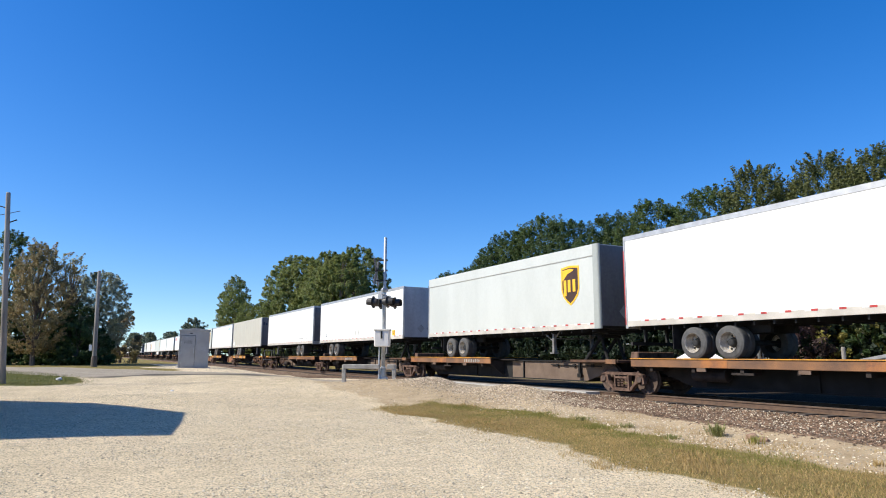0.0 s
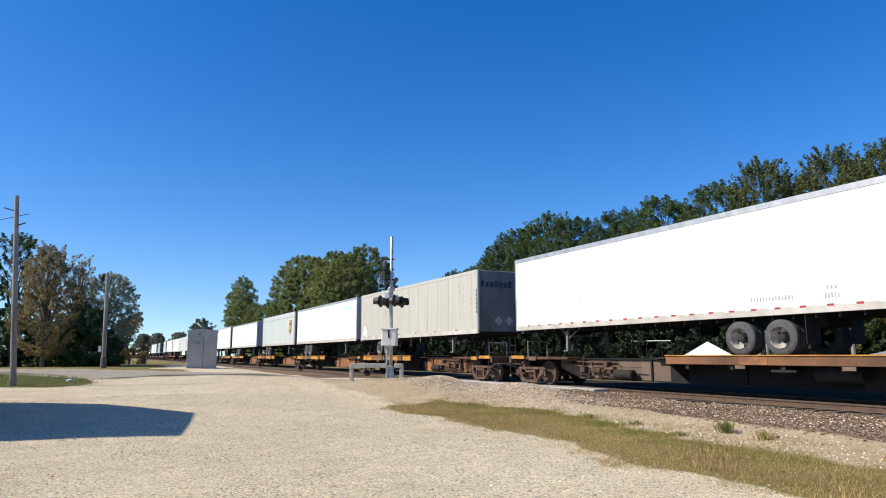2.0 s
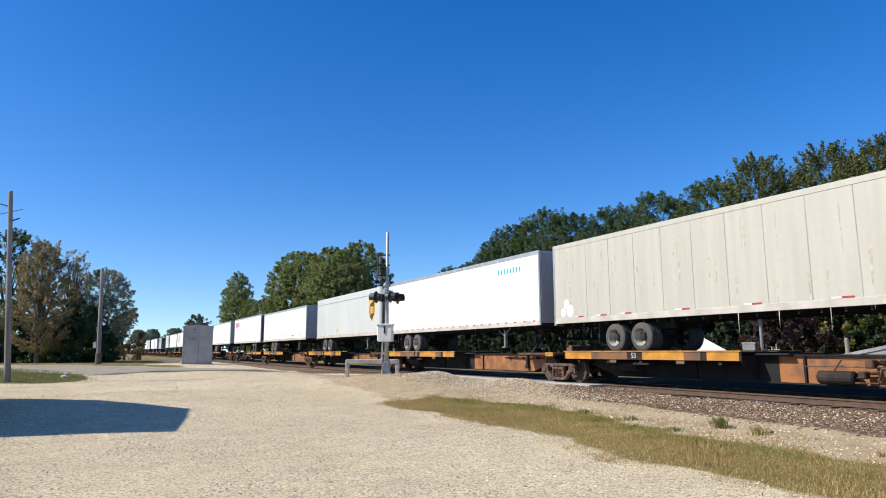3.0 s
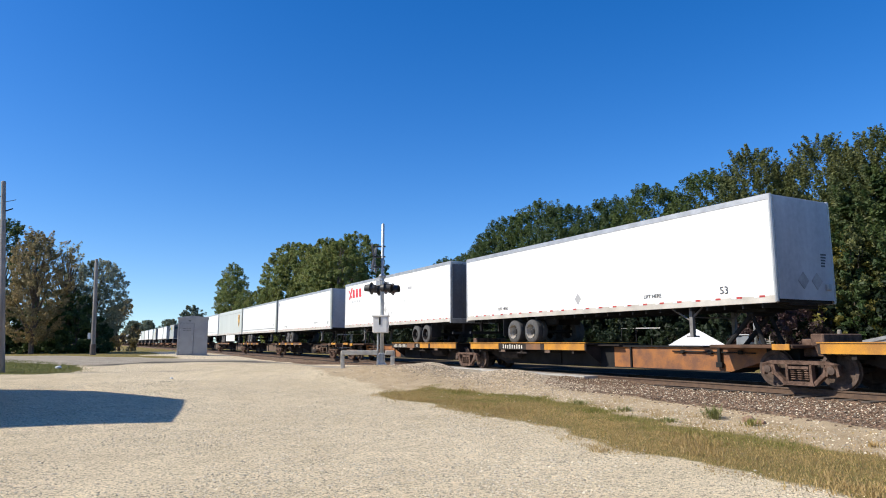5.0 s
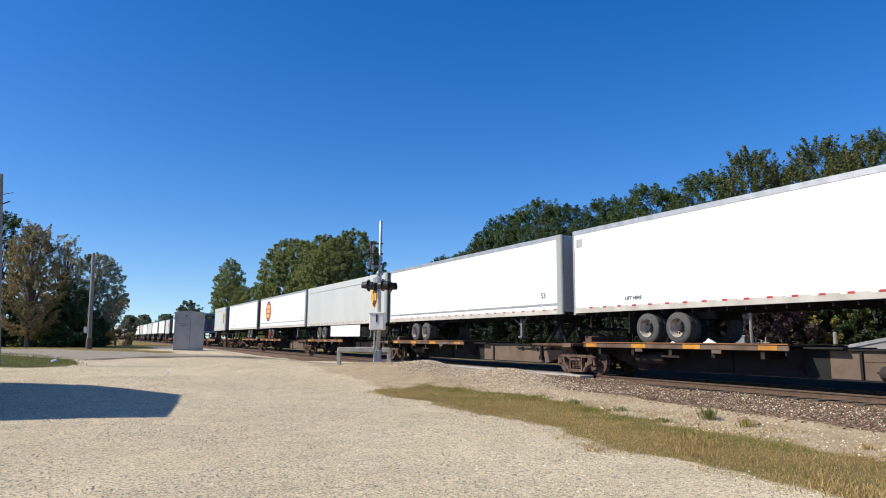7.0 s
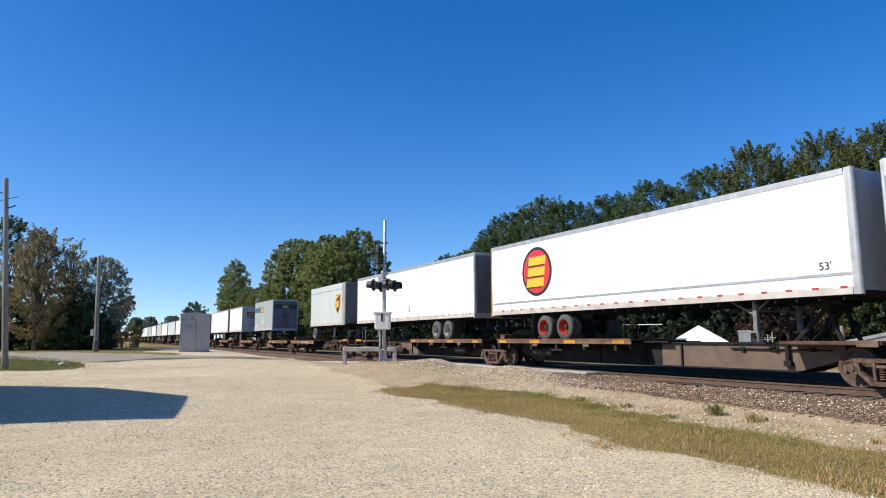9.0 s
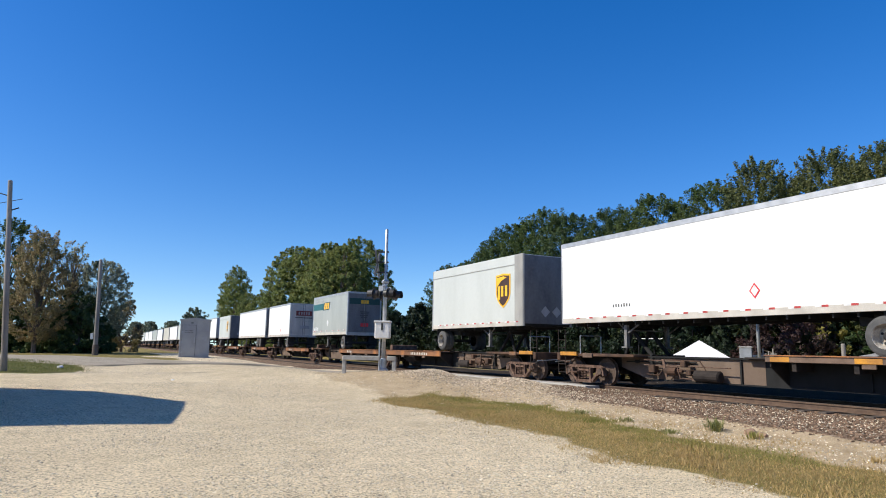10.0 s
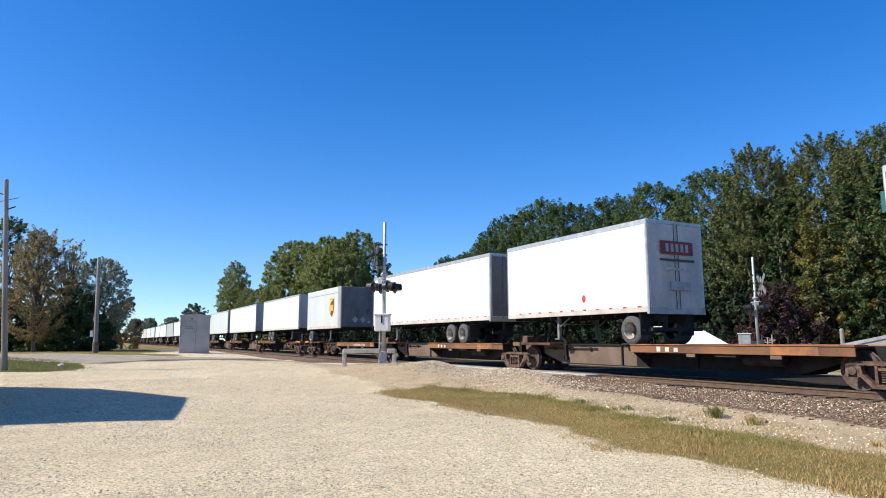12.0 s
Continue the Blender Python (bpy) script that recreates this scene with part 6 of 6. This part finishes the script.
def make_low_shed():
    sh = tagged(new("low_shed"), "low grey-roofed shed with white trim beyond the track", "shed")
    part("wall", boxes((-2.6, 2.6, -1.5, 1.5, -0.2, 0.98)), HOUSE, sh)
    bm = prism(bmesh.new(), [(-2.9, 0.99), (2.9, 0.99), (2.9, 1.08), (0, 1.75), (-2.9, 1.08)], -1.75, 1.75)
    part("roof", bm, HOUSE, sh, "grey pitched roof")
    for d in (1, -1):
        part("trim", prism(bmesh.new(), [(d * 2.95, 0.96), (d * 2.95, 1.1), (0, 1.78), (0, 1.64)], 1.752, 1.79), PALE_MARK, sh, "white roof trim")
    v = at(15.2, 30.8)
    sh.matrix_world = pose(v.x, v.y, float(height(15.2, 30.8)) - 0.1, 0, 0, 148)
    bm = revolve(bmesh.new(), [(0.09, -0.3), (0.085, 1.75), (0.06, 1.8)], "z", 10)
    post = tagged(link_mesh("wooden_post", bm, WOOD_POLE), "short weathered wooden post before the shrubs", "post")
    v = at(17.2, 29.0)
    post.matrix_world = pose(v.x, v.y, float(height(17.2, 29.0)))


make_low_shed()


def make_relay_case():
    """Grey boxes and short posts at the foot of the far signal."""
    c = tagged(new("relay_case"), "low grey relay case with pipes at the far signal", "relay case")
    part("case", boxes((-0.28, 0.28, -0.25, 0.25, 0.35, 1.0), bevel=0.02), GALV, c)
    part("case_lid", boxes((-0.31, 0.31, -0.28, 0.28, 1.0, 1.05), bevel=0.015), RELAY, c, "pale lid")
    ground = float(height(21.7, 28.5))
    lift = 1.93 - 1.05 - ground
    for x in (-0.22, 0.22):
        part("leg", boxes((x - 0.03, x + 0.03, -0.03, 0.03, -lift - 0.1, 0.36)), POST, c)
    for k, x in enumerate((0.55, 0.75, 1.0, 1.2)):
        bm = tube(bmesh.new(), (x, 0.1, -lift - 0.1), (x, 0.1, 0.85 + 0.12 * (k % 2)), 0.03, n=8)
        part("pipe", tube(bm, (x - 0.15, 0.1, 0.6 + 0.1 * (k % 2)), (x + 0.15, 0.1, 0.6 + 0.1 * (k % 2)), 0.025, n=8), POST, c, "grey conduit riser")
    v = at(21.7, 28.5)
    c.matrix_world = pose(v.x, v.y, ground + lift, 0, 0, -28)


make_relay_case()


def make_fence():
    """A single pale rail on posts before the dark undergrowth."""
    fence = tagged(new("rail_fence"), "low pale rail fence before the dark undergrowth", "fence")
    s0, s1, q, top = 29.3, 33.3, 31.5, 2.42
    a, b = at(s0, q, top), at(s1, q, top + 0.05)
    part("rail", tube(bmesh.new(), a, b, 0.03, n=6), RELAY, fence, "pale top rail")
    for k in range(4):
        s = s0 + (s1 - s0) * k / 3
        v = at(s, q)
        part("post", tube(bmesh.new(), (v.x, v.y, float(height(s, q)) - 0.1), (v.x, v.y, top + 0.02), 0.035, n=6), DARK, fence, "dark slim post")


make_fence()


def make_shed():
    """The building beside the lot whose shade lies on the gravel."""
    foot = [(-10.9, 12.1), (-15.5, 18.3), (-27.0, 19.0), (-26.0, 8.9)]
    shed = tagged(new("shed"), "grey metal-sided shed beside the gravel lot", "shed")
    bm = bmesh.new()
    lowr = [bm.verts.new((x, y, -0.3)) for x, y in foot]
    up = [bm.verts.new((x, y, 5.2)) for x, y in foot]
    for k in range(4):
        bm.faces.new((lowr[k], lowr[(k + 1) % 4], up[(k + 1) % 4], up[k]))
    bm.faces.new(up)
    bm.faces.new(lowr[::-1])
    bmesh.ops.recalc_face_normals(bm, faces=bm.faces[:])
    part("wall", bm, HOUSE, shed)
    bm = bmesh.new()
    r1, r2 = Vector((-13.6, 15.8, 6.6)), Vector((-26.4, 14.3, 6.6))
    e = [bm.verts.new((x, y, 5.204)) for x, y in foot]
    a, b = bm.verts.new(r1), bm.verts.new(r2)
    bm.faces.new((e[0], e[1], a))
    bm.faces.new((e[2], e[3], b))
    bm.faces.new((e[1], e[2], b, a))
    bm.faces.new((e[3], e[0], a, b))
    bmesh.ops.recalc_face_normals(bm, faces=bm.faces[:])
    part("roof", bm, TENT, shed, "pale metal roof")


make_shed()


# ---------------------------------------------------------------- stones, grass, weeds
def scatter_stones(name, label, mat, s, q, size, seed, lift=None):
    rng = np.random.default_rng(seed)
    n = len(s)
    base = np.array([(1, 0, 0), (-1, 0, 0), (0, 1, 0), (0, -1, 0), (0, 0, 1), (0, 0, -1)], float)
    tri = np.array([(0, 2, 4), (2, 1, 4), (1, 3, 4), (3, 0, 4), (2, 0, 5), (1, 2, 5), (3, 1, 5), (0, 3, 5)])
    v = base[None] * (0.65 + 0.6 * rng.random((n, 6, 1))) + 0.22 * rng.normal(size=(n, 6, 3))
    a = rng.uniform(0, 2 * np.pi, n)
    c, d = np.cos(a), np.sin(a)
    x = v[..., 0] * c[:, None] - v[..., 1] * d[:, None]
    y = v[..., 0] * d[:, None] + v[..., 1] * c[:, None]
    z = v[..., 2] * 0.7
    px, py = TD.x * s + TN.x * q, TD.y * s + TN.y * q
    pz = height(s, q) + size * 0.25 + (0 if lift is None else lift)
    verts = np.stack([x * size[:, None] + px[:, None], y * size[:, None] + py[:, None], z * size[:, None] + pz[:, None]], -1).reshape(-1, 3)
    faces = (tri[None] + 6 * np.arange(n)[:, None, None]).reshape(-1, 3)
    me = bpy.data.meshes.new(name)
    me.from_pydata(verts.tolist(), [], faces.tolist())
    me.materials.append(mat)
    return tagged(new(name, me), label, name.replace("_", " "), kind="stuff")


def scatter_blades(name, label, mat, s, q, tall, seed):
    rng = np.random.default_rng(seed)
    n = len(s)
    px, py = TD.x * s + TN.x * q, TD.y * s + TN.y * q
    p = np.stack([px, py, height(s, q) - 0.01], -1)
    a = rng.uniform(0, 2 * np.pi, n)
    w = np.stack([np.cos(a), np.sin(a), 0 * a], -1) * (0.006 + 0.006 * rng.random(n))[:, None]
    top = p + np.stack([rng.normal(0, 0.35, n) * tall, rng.normal(0, 0.35, n) * tall, tall], -1)
    verts = np.stack([p - w, p + w, top], 1).reshape(-1, 3)
    me = bpy.data.meshes.new(name)
    me.from_pydata(verts.tolist(), [], np.arange(3 * n).reshape(-1, 3).tolist())
    me.materials.append(mat)
    return tagged(new(name, me), label, "grass", kind="stuff")


def loose_cover():
    rng = np.random.default_rng(77)
    s = 3.5 + 21 * rng.random(105000) ** 1.5
    q = rng.uniform(-9, 8.3, len(s))
    keep = (q / s > -0.75) & (wobble(s, q, 1.1, 9) + 0.8 * wobble(s, q, 3.1, 12) + rng.normal(0, 0.5, len(s)) > -0.2)
    keep &= (q < strip_edges(s)[0] + 0.1 + rng.normal(0, 0.15, len(s))) | (s > 17.9)
    s, q = s[keep], q[keep]
    scatter_stones("gravel", "pale limestone chips strewn over the lot", STONE_PALE, s, q, rng.uniform(0.006, 0.017, len(s)) * (1 + 0.6 * (rng.random(len(s)) > 0.95)), 1)
    s = rng.uniform(-1, 46, 42000)
    q = rng.uniform(11.3, 16.15, len(s))
    keep = (q > ballast_edge(s) + rng.normal(0, 0.25, len(s))) & ~((s > 19.5) & (s < 31))
    s, q = s[keep], q[keep]
    scatter_stones("ballast", "grey-brown crushed stone ballast beside the rails", STONE_DARK, s, q, rng.uniform(0.015, 0.036, len(s)), 2)
    s = rng.uniform(1, 16, 3000)
    q = strip_edges(s)[1] + (ballast_edge(s) - strip_edges(s)[1]) * rng.beta(1.1, 1.6, len(s))
    scatter_stones("white_gravel", "white gravel fringe behind the grass strip", STONE_PALE, s, q, rng.uniform(0.008, 0.022, len(s)), 3)
    s = rng.uniform(0, 19, 2600)
    q = ballast_edge(s) + 0.2 + 3.2 * rng.random(len(s))
    scatter_stones("pale_ballast", "pale broken stones among the ballast", STONE_PALE, s, q, rng.uniform(0.010, 0.024, len(s)), 8, 0.02)
    s = np.concatenate([rng.normal(21.0, 0.85, 3600), rng.normal(18.0, 1.6, 6400)])
    q = np.concatenate([rng.normal(10.9, 0.6, 3600), rng.normal(12.1, 0.8, 6400)])
    scatter_stones("stone_heap", "grey heap of crushed stone by the crossing", STONE_MID, s, q, rng.uniform(0.014, 0.036, len(s)), 4)
    s, q = rng.normal(22.8, 2.6, 2600), rng.normal(9.6, 1.3, 2600)
    keep = (np.hypot(s - MAST_SQ[0], q - MAST_SQ[1]) > 0.4) & (q < 13)
    s, q = s[keep], q[keep]
    scatter_stones("pebbles", "small tan pebbles on the bare mound", STONE_MID, s, q, rng.uniform(0.008, 0.024, len(s)) * (1 + (rng.random(len(s)) > 0.96)), 14)
    s = rng.uniform(2.5, 18.2, 95000)
    q = rng.uniform(6.5, 11, len(s))
    lo, hi = strip_edges(s)
    lim = 0.5 * wobble(s, q, 1.3, 5) + 0.4 * wobble(s, q, 0.45, 6) + 0.2 * wobble(s, q, 0.2, 26) + rng.normal(0, 0.16, len(s)) * (1 + 2.2 * (rng.random(len(s)) > 0.75))
    keep = (q + lim > lo + 0.05) & (q + lim < hi) & (s + lim < 17.8)
    s, q, hi, lo = s[keep], q[keep], hi[keep], lo[keep]
    dry = (rng.random(len(s)) < np.clip(0.92 + 0.65 * (1 - smoothstep(4, 11, s)) + 0.35 * (1 - smoothstep(0.2, 1.3, q - lo)) - 0.95 * smoothstep(hi - 1.2, hi - 0.2, q) + 0.65 * wobble(s, q, 1.1, 8) + 0.3 * wobble(s, q, 0.4, 18), 0.05, 0.95))
    tall = rng.uniform(0.02, 0.05, len(s)) * (1 + 0.8 * (wobble(s, q, 0.8, 4) > 0.4))
    scatter_blades("green_grass", "short green grass in the strip along the track", GRASS, s[~dry], q[~dry], tall[~dry], 5)
    scatter_blades("dry_grass", "dry straw-coloured grass in the strip along the track", STRAW, s[dry], q[dry], tall[dry], 6)
    s = rng.uniform(1.5, 13, 5000)
    q = strip_edges(s)[1] + (ballast_edge(s) - strip_edges(s)[1]) * rng.beta(1.0, 2.2, len(s))
    keep = wobble(s, q, 0.7, 21) > 0.15
    scatter_blades("straw_tufts", "sparse dry grass in the gravel before the ballast", STRAW, s[keep], q[keep], rng.uniform(0.02, 0.07, keep.sum()), 9)
    s, q = rng.uniform(26, 44, 30000), rng.uniform(-13, 1, 30000)
    keep = island(s, q) + 0.05 * rng.normal(size=len(s)) < 1.0
    s, q = s[keep], q[keep]
    scatter_blades("lawn", "short green lawn on the island beside the lot", LAWN, s, q, rng.uniform(0.04, 0.10, len(s)), 7)


loose_cover()


def make_weed(s, q, tall, n, seed, mat, label, leafy=0):
    rng = np.random.default_rng(seed)
    bm = bmesh.new()
    for k in range(n):
        a, r = rng.uniform(0, 2 * math.pi), rng.uniform(0, 0.18)
        b = Vector((r * math.cos(a), r * math.sin(a), 0))
        h = tall * rng.uniform(0.5, 1.0)
        tip = b + Vector((math.cos(a) * h * rng.uniform(0.1, 0.6), math.sin(a) * h * rng.uniform(0.1, 0.6), h))
        mid = b.lerp(tip, 0.55) + Vector((0, 0, 0.08 * h))
        w = Vector((-math.sin(a), math.cos(a), 0)) * 0.007
        bm.faces.new([bm.verts.new(v) for v in (b - w, b + w, mid + w * 1.3, mid - w * 1.3)])
        bm.faces.new([bm.verts.new(v) for v in (mid - w * 1.3, mid + w * 1.3, tip)])
        for j in range(leafy):
            c = b.lerp(tip, rng.uniform(0.3, 1.0))
            g = rng.uniform(0, 2 * math.pi)
            d, e = Vector((math.cos(g), math.sin(g), rng.uniform(-0.3, 0.6))) * 0.035, Vector((-math.sin(g), math.cos(g), 0)) * 0.010
            bm.faces.new([bm.verts.new(v) for v in (c, c + d * 0.5 + e, c + d, c + d * 0.5 - e)])
    o = tagged(link_mesh("weed", bm, mat), label, "weed", "weeds beside the track")
    v = at(s, q)
    o.matrix_world = pose(v.x, v.y, float(height(s, q)) - 0.01)


make_weed(8.95, 10.75, 0.30, 60, 1, WEED_GREEN, "bushy green weed growing in pale gravel", 9)
make_weed(7.9, 10.45, 0.17, 45, 2, GRASS, "dry yellow weed tuft growing in gravel")
make_weed(11.1, 10.5, 0.13, 40, 3, WEED_GREEN, "small green weed tuft at the grass edge", 4)
make_weed(12.6, 10.5, 0.14, 40, 4, WEED_GREEN, "small green weed tuft at the grass edge", 4)
make_weed(9.3, 9.9, 0.11, 70, 5, WEED_GREEN, "low green weed tuft at the grass edge")
make_weed(5.6, 10.0, 0.10, 40, 6, STRAW, "dry straw tuft in the white gravel")


def make_rock(s, q, size, mat, label, name="rock"):
    bm = bmesh.new()
    bmesh.ops.create_icosphere(bm, subdivisions=2, radius=size)
    for v in bm.verts:
        v.co *= 1 + 0.35 * noise.noise(v.co * (1.6 / size) + Vector((s, q, 0)))
        v.co.z *= 0.6
    o = tagged(link_mesh(name, bm, mat), label, "stone", "loose stones")
    v = at(s, q)
    o.matrix_world = pose(v.x, v.y, float(height(s, q)) + size * 0.25)


make_rock(33.0, -1.2, 0.13, REFLECT, "white stone lying on the grassed island")
make_rock(8.3, 10.9, 0.12, STONE_DARK, "dark flat stone beside the green weed")
make_rock(7.95, 10.75, 0.10, STONE_DARK, "dark flat stone beside the dry tuft")
make_rock(25.5, 2.6, 0.06, REFLECT, "small white stone on the gravel lot")


def motions():
    for ob, s, z in MOVERS:
        rows = []
        for t in (0.0, 4.0, 8.0, 12.0):
            v = at(s - SPEED * t, TRACK_Q, z)
            rows.append((t, pose(v.x, v.y, v.z, 0, 0, ALONG)))
        walk(ob, rows)
    step = math.degrees(SPEED / FPS / WHEEL_R)      # turn of a rolling wheel in one frame
    for w, dx in WHEELSETS:
        if -20 < w.parent.parent["place"] < 430:
            walk(w, [(k / FPS, pose(dx, 0, WHEEL_R, 0, -step * k, 0)) for k in range(12 * FPS + 1)])


motions()
